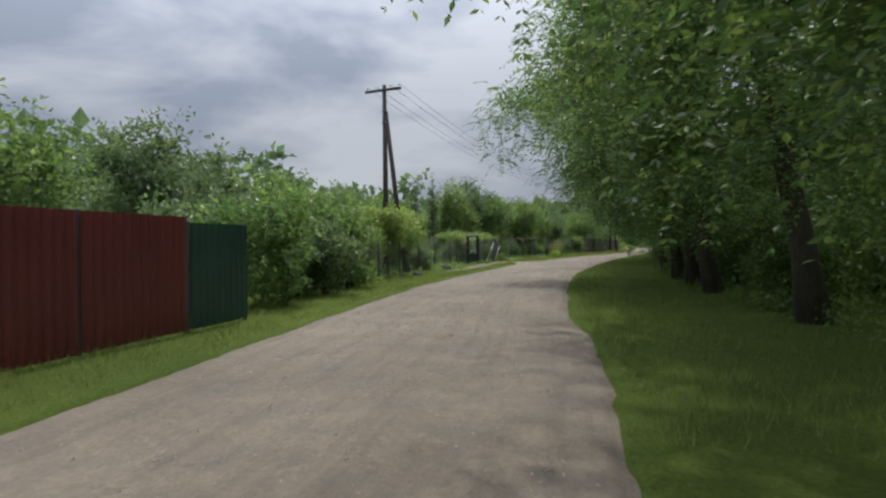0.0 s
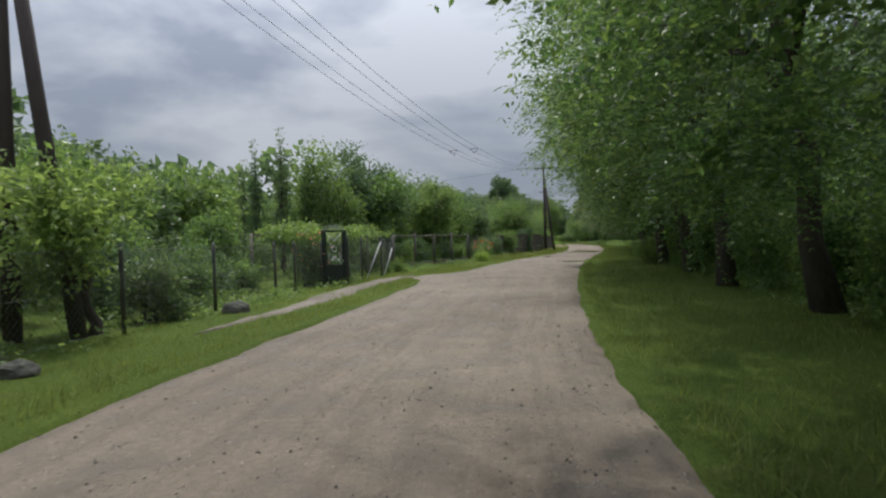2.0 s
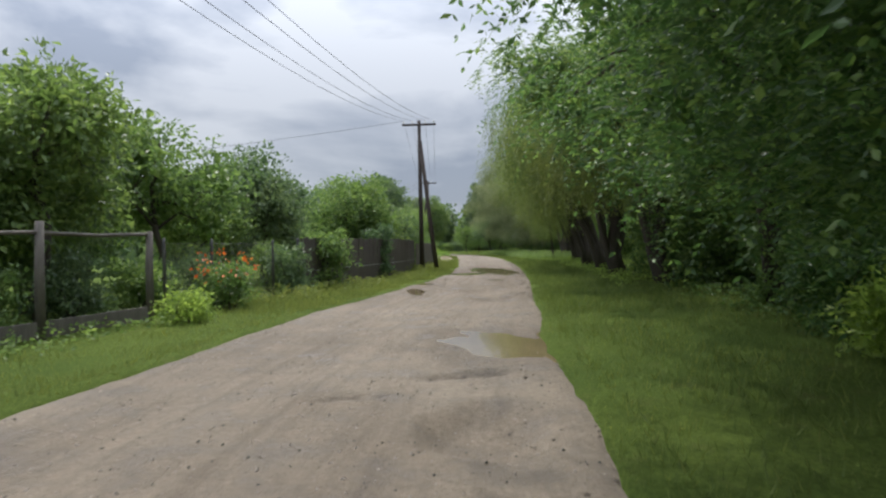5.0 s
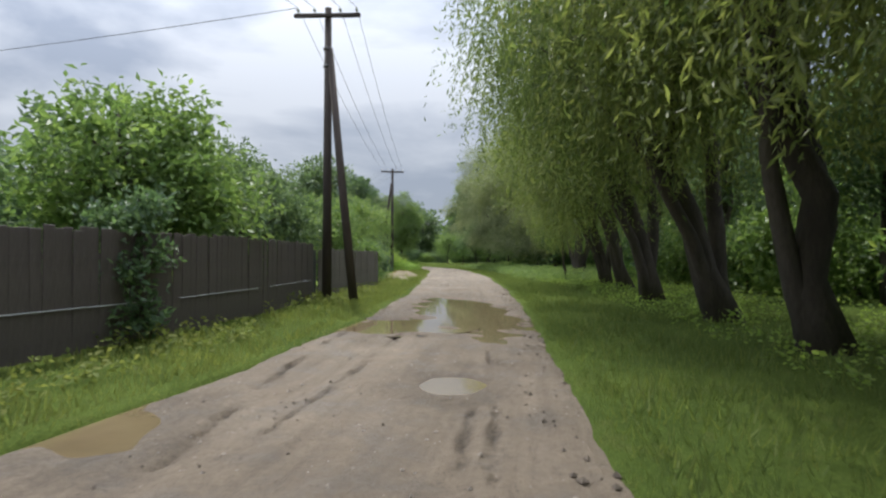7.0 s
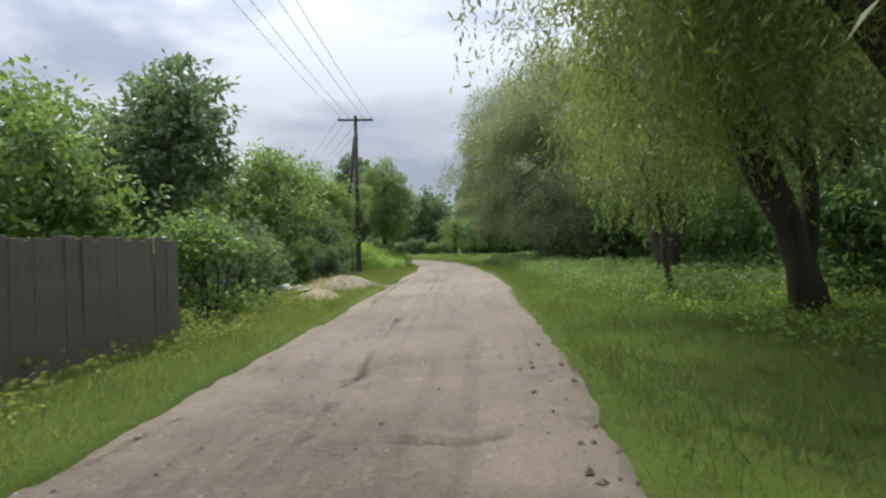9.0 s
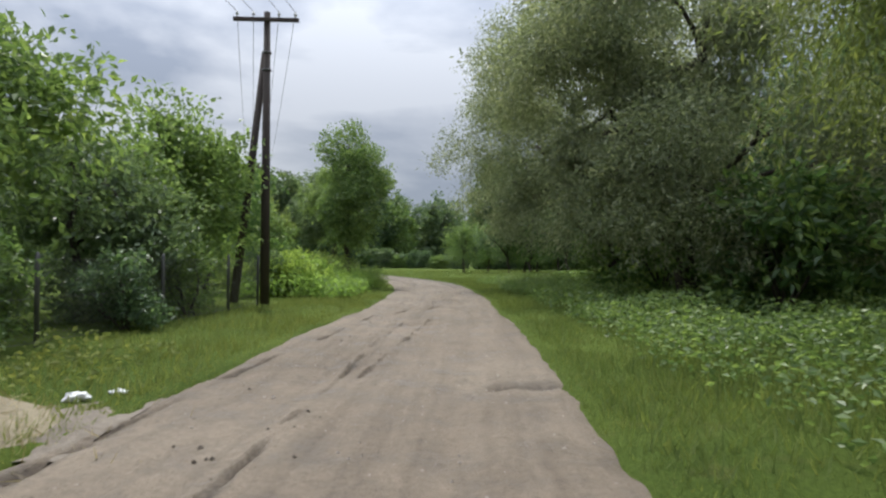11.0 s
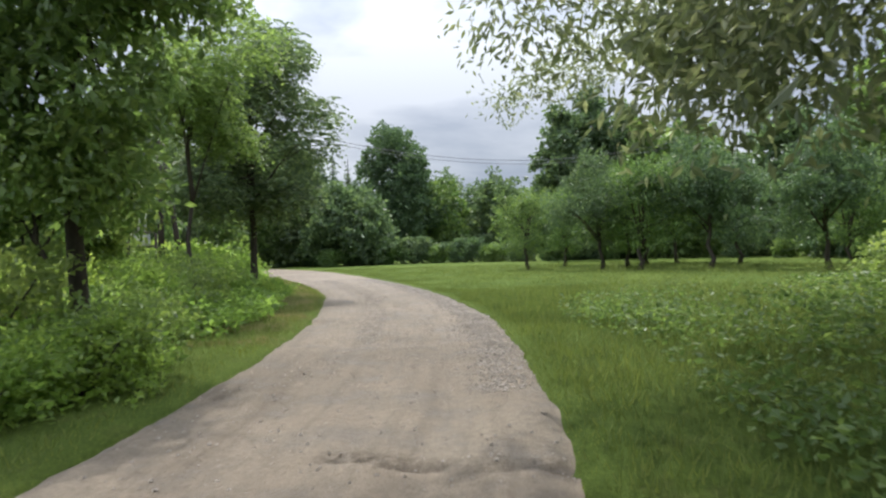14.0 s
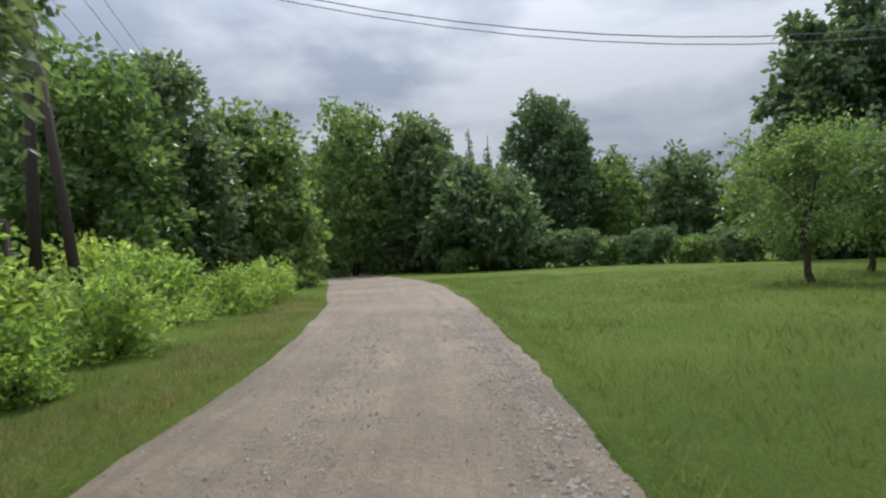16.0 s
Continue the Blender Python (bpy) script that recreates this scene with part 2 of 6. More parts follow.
def road_material():
    """Trodden sandy earth: drier and damper stretches, scattered grit."""
    m, n, l, b = shader("earth_road", 0.9)
    broad, mid = noise_node(n, l, 0.28, 5.0), noise_node(n, l, 1.7, 6.0, 0.65)
    fine, grit = noise_node(n, l, 16.0, 6.0, 0.75), noise_node(n, l, 75.0, 3.0, 0.6)
    tone = ramp_node(n, l, broad, (0.32, (0.173, 0.139, 0.102)), (0.5, (0.221, 0.180, 0.135)), (0.7, (0.264, 0.219, 0.166)))
    place = n.new("ShaderNodeSeparateXYZ")
    geo = n.new("ShaderNodeNewGeometry")
    l.new(geo.outputs["Position"], place.inputs["Vector"])
    wet = n.new("ShaderNodeMapRange")
    wet.inputs["From Min"].default_value, wet.inputs["From Max"].default_value = 50.0, 58.0
    dry = n.new("ShaderNodeMapRange")
    dry.inputs["From Min"].default_value, dry.inputs["From Max"].default_value = 108.0, 84.0
    muddy = n.new("ShaderNodeMath")
    muddy.operation = "MULTIPLY"
    l.new(place.outputs["Y"], wet.inputs["Value"])
    l.new(place.outputs["Y"], dry.inputs["Value"])
    l.new(wet.outputs["Result"], muddy.inputs[0])
    l.new(dry.outputs["Result"], muddy.inputs[1])
    tone = mix_node(n, l, "MULTIPLY", muddy.outputs["Value"], tone, (0.90, 0.885, 0.87))
    damp = ramp_node(n, l, mid, (0.36, (0.62, 0.60, 0.58)), (0.52, (1, 1, 1)), (0.75, (1.12, 1.1, 1.08)))
    tone = mix_node(n, l, "MULTIPLY", 0.85, tone, damp)
    tone = mix_node(n, l, "MULTIPLY", 0.7, tone, ramp_node(n, l, fine, (0.3, (0.7, 0.68, 0.66)), (0.7, (1.2, 1.2, 1.2))))
    # wheel tracks run along the road, by its own lengthwise coordinates
    lane = n.new("ShaderNodeUVMap")
    def stretched(across, onward):
        k = n.new("ShaderNodeMapping")
        k.inputs["Scale"].default_value = (across, onward, 1.0)
        l.new(lane.outputs["UV"], k.inputs["Vector"])
        return k.outputs["Vector"]
    tracks = noise_node(n, l, 1.3, 5.0, 0.65, stretched(3.4, 0.14))
    tone = mix_node(n, l, "MULTIPLY", 0.7, tone, ramp_node(n, l, tracks, (0.34, (0.74, 0.72, 0.70)), (0.5, (1, 1, 1)), (0.68, (1.14, 1.13, 1.12))))
    # darkens the ruts: damp mud, with the grooves' shade put into the same colour
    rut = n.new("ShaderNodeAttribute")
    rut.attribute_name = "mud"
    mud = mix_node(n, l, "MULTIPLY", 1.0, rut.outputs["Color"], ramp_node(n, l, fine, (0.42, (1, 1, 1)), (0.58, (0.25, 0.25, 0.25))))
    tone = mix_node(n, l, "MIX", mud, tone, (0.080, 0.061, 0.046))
    tone = mix_node(n, l, "MULTIPLY", 0.75, tone, ramp_node(n, l, grit, (0.34, (0.45, 0.43, 0.42)), (0.44, (1, 1, 1)), (0.66, (1, 1, 1)), (0.72, (1.5, 1.5, 1.5))))
    l.new(tone, b.inputs["Base Color"])
    l.new(ramp_node(n, l, mid, (0.36, (0.55, 0.55, 0.55)), (0.5, (0.92, 0.92, 0.92))), b.inputs["Roughness"])
    height = mix_node(n, l, "ADD", 0.5, fine, grit)
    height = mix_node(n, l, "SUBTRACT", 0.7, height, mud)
    bump_node(n, l, b, height, 0.9, 0.035)
    return m


def water_material():
    m, n, l, b = shader("muddy_water", 0.04)
    tone = ramp_node(n, l, noise_node(n, l, 0.9, 4.0), (0.3, (0.125, 0.094, 0.052)), (0.7, (0.185, 0.142, 0.080)))
    l.new(tone, b.inputs["Base Color"])
    b.inputs["IOR"].default_value = 1.33
    bump_node(n, l, b, noise_node(n, l, 5.0, 2.0), 0.03, 0.01)
    return m


TURF, EARTH, WATER = ground_material(), road_material(), water_material()


# ---- building helpers ----
def mesh_from(name, verts, quads, material, smooth=False):
    """A mesh object from arrays of corners and of faces with three or four corners."""
    me = bpy.data.meshes.new(name)
    verts, quads = np.asarray(verts, np.float32), np.asarray(quads, np.int32)
    me.vertices.add(len(verts))
    me.vertices.foreach_set("co", verts.ravel())
    corners = quads.shape[1]
    me.loops.add(quads.size)
    me.loops.foreach_set("vertex_index", quads.ravel())
    me.polygons.add(len(quads))
    me.polygons.foreach_set("loop_start", np.arange(0, quads.size, corners, dtype=np.int32))
    me.polygons.foreach_set("loop_total", np.full(len(quads), corners, np.int32))
    me.polygons.foreach_set("use_smooth", np.full(len(quads), smooth))
    me.update(calc_edges=True)
    me.materials.append(material)
    return new(name, me)


def part(name, bm, material, parent=None, label=""):
    me = bpy.data.meshes.new(name)
    bm.to_mesh(me)
    bm.free()
    me.materials.append(material)
    ob = new(name, me)
    if parent is not None:
        ob.parent = parent
    return tagged(ob, label)


def share(ob, name, parent, x, y, z, rz=0.0):
    """Another piece on the same mesh."""
    piece = new(name, ob.data)
    piece.parent = parent
    piece.matrix_basis = pose(x, y, z, 0, 0, rz)
    return piece


def block(bm, size, at=(0, 0, 0), turn=None, bevel=0.0):
    m = Matrix.Translation(at) @ (turn.to_4x4() if turn else Matrix()) @ Matrix.Diagonal((*size, 1))
    made = bmesh.ops.create_cube(bm, size=1.0, matrix=m)["verts"]
    if bevel:
        edges = list({e for v in made for e in v.link_edges})
        bmesh.ops.bevel(bm, geom=edges, offset=bevel, segments=1, affect="EDGES")


def tube(bm, points, radii, sides=8, cap=True):
    """A tapered round bar through the points."""
    rings, n = [], len(points)
    points = [Vector(p) for p in points]
    for i, p in enumerate(points):
        way = (points[min(i + 1, n - 1)] - points[max(i - 1, 0)]).normalized()
        side = way.cross(Vector((0.31, 0.87, 0.12))).normalized()
        up = way.cross(side)
        rings.append([bm.verts.new(p + (side * math.cos(a) + up * math.sin(a)) * radii[i]) for a in (2 * math.pi * k / sides for k in range(sides))])
    for a, b in zip(rings, rings[1:]):
        for k in range(sides):
            f = bm.faces.new((a[k], a[(k + 1) % sides], b[(k + 1) % sides], b[k]))
            f.smooth = True
    if cap:
        bm.faces.new(rings[0][::-1])
        bm.faces.new(rings[-1])


def unit(v):
    return v / np.maximum(np.linalg.norm(v, axis=-1, keepdims=True), 1e-6)


def leaf_quads(at, way, length, width, rng, fold=0.25, face=0.4):
    """Pointed folded leaves that begin at the points and run along way, most of them turned up to the light."""
    n = len(at)
    way = unit(way)
    side = unit(np.cross(way, rng.normal(size=(n, 3)) * 0.6 + np.array((0, 0, face))))
    up = np.cross(side, way)
    length = (length * rng.uniform(0.65, 1.3, (n, 1))) if np.isscalar(length) else np.reshape(length, (n, 1))
    mid = at + way * length * 0.45
    half = side * length * width * 0.5
    lift = up * length * width * fold
    verts = np.stack([at, mid - half + lift, at + way * length, mid + half + lift], 1).reshape(-1, 3)
    return verts, np.arange(4 * n).reshape(n, 4)


def blade_tris(at, way, length, width, rng):
    """Grass blades: narrow upright points."""
    n = len(at)
    side = unit(np.cross(way, rng.normal(size=(n, 3)))) * np.reshape(length, (n, 1)) * width * 0.5
    tip = at + unit(way) * np.reshape(length, (n, 1))
    return np.stack([at - side, at + side, tip], 1).reshape(-1, 3), np.arange(3 * n).reshape(n, 3)


def shell(rng, n, lobes, fill=0.45):
    """Points in the outer parts of a heap of ellipsoids (x, y, z, rx, ry, rz), with the way out of them."""
    lobes = np.asarray(lobes, float)
    size = (lobes[:, 3] * lobes[:, 4] + lobes[:, 3] * lobes[:, 5] + lobes[:, 4] * lobes[:, 5])
    pick = rng.choice(len(lobes), n, p=size / size.sum())
    out = unit(rng.normal(size=(n, 3)))
    r = rng.uniform(0, 1, (n, 1)) ** fill
    r *= 1 + 0.22 * np.sin(out[:, :1] * 7 + pick[:, None]) * np.cos(out[:, 1:2] * 6 - pick[:, None] * 2)
    return lobes[pick, :3] + out * r * lobes[pick, 3:], out


def clump_crown(rng, lobes, sprays, per, leaf, width, spread=0.28, droop=0.25, fill=0.4):
    """Sprays of leaves all over the lobes, outwards and a little down."""
    hub, out = shell(rng, sprays, lobes, fill)
    hub, out = np.repeat(hub, per, 0), np.repeat(out, per, 0)
    at = hub + rng.normal(size=hub.shape) * spread * (0.5, 0.5, 0.35)
    way = out * 0.5 + rng.normal(size=hub.shape) * 0.6
    way[:, 2] -= droop
    return leaf_quads(at, way, leaf, width, rng)


def with_core(rng, arrays, lobes, n, size):
    """Adds coarser leaves deep inside the large lobes, so that the crown closes behind its fine outer leaves."""
    lobes = np.asarray(lobes, float)
    lobes = lobes[lobes[:, 5] > 0.68]
    hub, out = shell(rng, n, np.concatenate([lobes[:, :3], lobes[:, 3:] * 0.45], 1), 0.5)
    hub[:, 2] = np.maximum(hub[:, 2], 0.5)
    v, q = leaf_quads(hub, rng.normal(size=hub.shape), size, 0.75, rng)
    return np.concatenate([arrays[0], v]), np.concatenate([arrays[1], q + len(arrays[0])])


def frond_crown(rng, lobes, fronds, pairs, leaf, long=0.45, fill=0.35):
    """Feathered leaves: pairs of leaflets along arched stalks."""
    hub, out = shell(rng, fronds, lobes, fill)
    way = unit(out * (0.7, 0.7, 0.2) + rng.normal(size=out.shape) * 0.45)
    side = unit(np.cross(way, (0, 0, 1.0)))
    at, ways = [], []
    for k in range(pairs):
        s = (k + 0.6) / pairs
        base = hub + way * long * s - np.array((0, 0, 1.0)) * long * 0.55 * s * s
        for hand in (-1, 1):
            at.append(base)
            ways.append(side * hand + way * 0.35 - np.array((0, 0, 0.35)) + rng.normal(size=way.shape) * 0.12)
    return leaf_quads(np.concatenate(at), np.concatenate(ways), leaf, 0.42, rng, 0.1)


def strand_crown(rng, lobes, strands, per, leaf, hang=1.5, fill=0.3, floor_z=1.4):
    """Hanging willow strands with narrow leaves."""
    hub, out = shell(rng, strands, lobes, fill)
    drop = hang * rng.uniform(0.35, 1.2, (strands, 1))
    drop = np.minimum(drop, np.maximum(hub[:, 2:] - floor_z, 0.2))
    swing = out * (0.22, 0.22, 0) + rng.normal(size=out.shape) * (0.1, 0.1, 0)
    s = np.tile(np.linspace(0, 1, per), strands)[:, None] + rng.uniform(-0.03, 0.03, (strands * per, 1))
    hub, drop, swing = np.repeat(hub, per, 0), np.repeat(drop, per, 0), np.repeat(swing, per, 0)
    at = hub + swing * np.sqrt(np.abs(s)) * drop - np.array((0, 0, 1.0)) * s * drop
    way = rng.normal(size=at.shape) * 0.55 + swing
    way[:, 2] -= 0.8
    return leaf_quads(at, way, leaf, 0.24, rng)


def limbs_to(bm, rng, base, top, lobes, radius, bend=0.25, limbs=7):
    """A tapered, slightly crooked trunk with limbs that reach into the lobes."""
    base, top = np.array(base, float), np.array(top, float)
    steps = 7
    line = [base + (top - base) * (i / steps) + rng.normal(size=3) * bend * (0.25 if 0 < i < steps else 0) * (1, 1, 0.2) for i in range(steps + 1)]
    radii = [radius * (1.35 if i == 0 else 1.0 - 0.72 * i / steps) for i in range(steps + 1)]
    tube(bm, line, radii, 9)
    lobes = np.asarray(lobes, float)
    order = rng.permutation(len(lobes))[:limbs]
    for k in order:
        s = rng.uniform(0.35, 0.9)
        start = base + (top - base) * s
        goal = lobes[k, :3] + rng.normal(size=3) * 0.15 * lobes[k, 3:]
        knee = (start + goal) / 2 + np.array((0, 0, 0.12 * np.linalg.norm(goal - start))) + rng.normal(size=3) * 0.15
        r = radius * (1 - 0.65 * s) * 0.62 * min(1.0, 3.2 / np.linalg.norm(goal - start))
        tube(bm, [start, (start + knee) / 2, knee, (knee + goal) / 2, goal], [r, r * 0.8, r * 0.6, r * 0.42, r * 0.18], 6)
        for _ in range(2):
            twig = goal + rng.uniform(-0.55, 0.55, 3) * lobes[k, 3:]
            tube(bm, [knee, (knee + twig) / 2 + (0, 0, 0.1), twig], [r * 0.4, r * 0.28, r * 0.1], 5)


def tree(name, x, y, base, top, lobes, radius, crown_arrays, leaf, label, category="tree", group="", bend=0.25, limbs=7, seed=1, bark=None, forks=()):
    """A tree: trunk with limbs, and its crown. base, top and lobes are measured from its foot at (x, y)."""
    rng = np.random.default_rng(seed + 900)
    root = new(name)
    root.location = (x, y, 0)
    bm = bmesh.new()
    limbs_to(bm, rng, base, top, lobes, radius, bend, limbs)
    for low, high, thick in forks:
        limbs_to(bm, rng, low, high, lobes, thick, bend, 4)
    part("trunk", bm, bark or BARK, root)
    crown = mesh_from("crown", *crown_arrays, leaf)
    crown.parent = root
    return tagged(root, label, category, group)


def heap_of_lobes(rng, n, centre, spread, size, flat=0.8):
    """n lobes scattered round a centre, each of about that size."""
    at = np.array(centre) + unit(rng.normal(size=(n, 3))) * rng.uniform(0.35, 1.0, (n, 1)) * np.array(spread)
    r = size * rng.uniform(0.75, 1.3, (n, 1))
    return np.concatenate([at, r, r, r * flat], 1)


def bush(name, x, y, height, wide, leaf, label, seed, sprays=230, per=9, size=0.12, deep=None, category="bush", group="", stems=6):
    """A shrub: several stems from one foot and a ragged heap of leaves down to the ground."""
    rng = np.random.default_rng(seed)
    deep = deep or wide
    root = new(name)
    root.location = (x, y, 0)
    lobes = heap_of_lobes(rng, 9, (0, 0, height * 0.5), (wide * 0.62, deep * 0.62, height * 0.36), min(wide, deep, height) * 0.36)
    skirt = heap_of_lobes(rng, 5, (0, 0, height * 0.16), (wide * 0.6, deep * 0.6, height * 0.06), min(wide, deep, height) * 0.3)
    lobes = np.concatenate([lobes, skirt])
    bm = bmesh.new()
    for k in range(stems):
        goal = lobes[k % len(lobes), :3]
        foot = np.array((rng.uniform(-0.15, 0.15), rng.uniform(-0.15, 0.15), -0.05))
        tube(bm, [foot, (foot + goal) / 2 + rng.normal(size=3) * 0.08, goal], [0.03, 0.022, 0.008], 5)
    part("stem", bm, BARK, root)
    v, q = clump_crown(rng, lobes, sprays, per, size, 0.55, 0.22, 0.1)
    v[:, 2] = np.maximum(v[:, 2], 0.02)
    crown = mesh_from("leaves", v, q, leaf)
    crown.parent = root
    return tagged(root, label, category, group)


# ---- ground and road ----
LEFT = [(-60, -3.0), (-20, -3.2), (3, -4.0), (8, -4.4), (13, -4.75), (17.6, -5.0), (24, -4.85), (31, -4.5), (36.5, -4.1), (38.4, -4.2), (40.0, -4.75), (41.3, -4.5), (42.4, -3.5), (43.6, -2.9), (48, -2.2), (55.8, -0.5), (60, 0.9), (63.5, 1.8), (67, 2.9), (73, 4.2), (77, 4.8), (80.4, 5.5), (88, 6.4), (92, 6.75), (97.6, 7.6), (102.7, 8.0), (107, 8.6), (112, 9.0), (117, 9.2), (121, 9.05), (125, 8.6), (128.4, 7.9), (131.2, 7.2), (135, 5.9), (138.6, 4.4), (144.6, 1.7), (150, -1.3), (158, -5.5), (165, -9.5), (172, -14), (180, -20), (200, -40), (230, -80)]
RIGHT = [(-60, 1.2), (-20, 0.9), (3.4, 0.3), (8.4, 0.05), (12.3, -0.3), (16, -0.4), (20, -0.45), (25.5, -0.3), (30, 0.1), (38, 1.1), (41, 1.5), (45, 2.1), (52, 3.4), (58.6, 4.9), (63, 5.8), (70.5, 7.4), (75, 8.2), (79.2, 8.9), (84, 9.7), (89.6, 10.4), (94, 11.1), (100, 11.7), (105, 12.05), (113, 12.5), (120, 12.5), (124.6, 12.15), (129, 11.3), (132, 10.5), (136, 9.2), (142, 7.1), (147, 5.2), (153.7, 2.4), (160, -0.9), (166, -4.6), (172, -9), (180, -15), (200, -34), (230, -74)]


def along(table, y):
    a = np.array(table)
    return np.interp(y, a[:, 0], a[:, 1])


def waves(x, y, scale, seed):
    """Smooth irregular ups and downs between about -1 and 1."""
    r = np.random.default_rng(seed)
    total = np.zeros(np.broadcast(x, y).shape)
    for _ in range(7):
        a, b, c = r.normal(size=3)
        total += np.sin((x * a + y * b) * 2.2 / scale + c * 9)
    return total / 4.5


def left_edge(y):
    return along(LEFT, y) + 0.07 * waves(0 * y, y, 3.4, 3) + 0.03 * waves(0 * y, y, 0.6, 4) + 0.035 * waves(0 * y, y, 0.28, 8)


def right_edge(y):
    return along(RIGHT, y) + 0.07 * waves(0 * y + 5, y, 3.2, 5) + 0.03 * waves(0 * y, y, 0.6, 6) + 0.035 * waves(0 * y, y, 0.28, 9)


# centre x, y, half width, half length, depth
PUDDLES = [(6.55, 74.3, 1.12, 5.0, 0.09), (4.7, 71.2, 1.2, 1.1, 0.06), (5.15, 65.8, 0.36, 0.42, 0.05), (2.4, 64.5, 0.4, 0.7, 0.05), (1.9, 61.2, 0.26, 1.3, 0.045), (2.6, 51.3, 0.65, 1.1, 0.05)]
HOLES = [(1.8, 47.8, 0.5, 0.45, 0.11), (-0.5, 37.9, 0.75, 0.13, 0.08), (11.1, 109.7, 0.4, 0.6, 0.08), (9.9, 103.8, 0.6, 0.2, 0.07), (-2.3, 17.4, 0.595, 0.425, 0.048), (-3, 33.3, 0.595, 0.34, 0.064), (-1, 31.4, 0.425, 0.425, 0.08), (0.5, 31, 0.4675, 0.425, 0.08), (-1.3, 38.6, 0.765, 0.425, 0.08), (0.6, 44.5, 0.425, 0.425, 0.08), (1.7, 47.5, 0.425, 0.51, 0.08), (3.6, 60.5, 0.425, 0.595, 0.08), (3.6, 58, 0.51, 0.425, 0.08), (7.6, 83, 1.19, 0.425, 0.08), (8, 86, 0.68, 0.34, 0.064), (10.6, 121.5, 0.935, 0.51, 0.08), (8.8, 124, 0.595, 0.425, 0.064), (11.2, 112.8, 0.34, 0.765, 0.064), (9.8, 127, 0.425, 0.68, 0.064)]


# wheel ruts pressed into the mud: half width, depth, then points x, y
RUTS = [(0.036, 0.06, (7.1, 90.5), (7.45, 94.2), (7.75, 97.5), (8.15, 100.0), (8.6, 102.6), (9.1, 106.0)),
        (0.030, 0.06, (8.15, 91.6), (8.45, 93.0), (8.75, 95.2), (9.1, 98.6), (9.3, 100.8), (9.45, 102.4), (9.75, 104.2)),
        (0.030, 0.05, (9.3, 98.4), (9.55, 99.8), (9.95, 102.3), (10.3, 104.6)),
        (0.030, 0.05, (9.6, 106.6), (9.9, 108.0)), (0.036, 0.04, (10.3, 107.2), (10.8, 108.6)), (0.045, 0.05, (10.7, 111.3), (11.2, 111.15)),
        (0.05, 0.05, (10.85, 116.4), (11.6, 116.25), (12.4, 116.1)), (0.045, 0.05, (9.3, 118.2), (10.1, 117.35)), (0.045, 0.04, (11.8, 113.7), (12.3, 113.25)),
        (0.036, 0.06, (2.9, 62.2), (3.2, 65.3), (3.4, 67.0), (3.75, 69.3), (4.15, 71.2), (5.1, 77.8), (5.9, 81.2)),
        (0.036, 0.05, (3.5, 63.9), (3.85, 65.4), (4.25, 67.0), (4.8, 69.9)), (0.030, 0.05, (4.85, 63.0), (5.05, 64.2), (5.25, 65.0)),
        (0.030, 0.05, (5.05, 63.0), (5.28, 64.15), (5.5, 65.25), (5.95, 68.0)), (0.036, 0.05, (5.0, 71.8), (5.25, 73.4), (5.9, 76.6)),
        (0.036, 0.05, (6.85, 79.8), (7.3, 83.8), (7.7, 88.0)), (0.036, 0.05, (2.9, 59.3), (3.3, 60.2)), (0.030, 0.04, (3.45, 59.6), (3.7, 60.8)),
        (0.05, 0.06, (7.0, 80.3), (8.3, 80.5)), (0.05, 0.05, (6.9, 82.6), (8.6, 82.9)), (0.036, 0.05, (8.0, 93.3), (8.7, 93.7)), (0.12, 0.05, (10.8, 97.8), (11.4, 97.8)),
        (0.10, 0.05, (-1.5, 37.95), (-0.7, 37.85), (0.0, 37.8)), (0.045, 0.04, (-3.3, 33.7), (-2.7, 33.85)), (0.12, 0.05, (-2.9, 19.6), (-2.0, 19.7)),
        (0.10, 0.04, (0.5, 48.7), (0.9, 48.7)), (0.12, 0.05, (1.5, 49.4), (2.2, 49.5)), (0.045, 0.04, (0.8, 52.0), (1.4, 52.1)), (0.05, 0.04, (0.6, 44.3), (1.0, 44.4))]


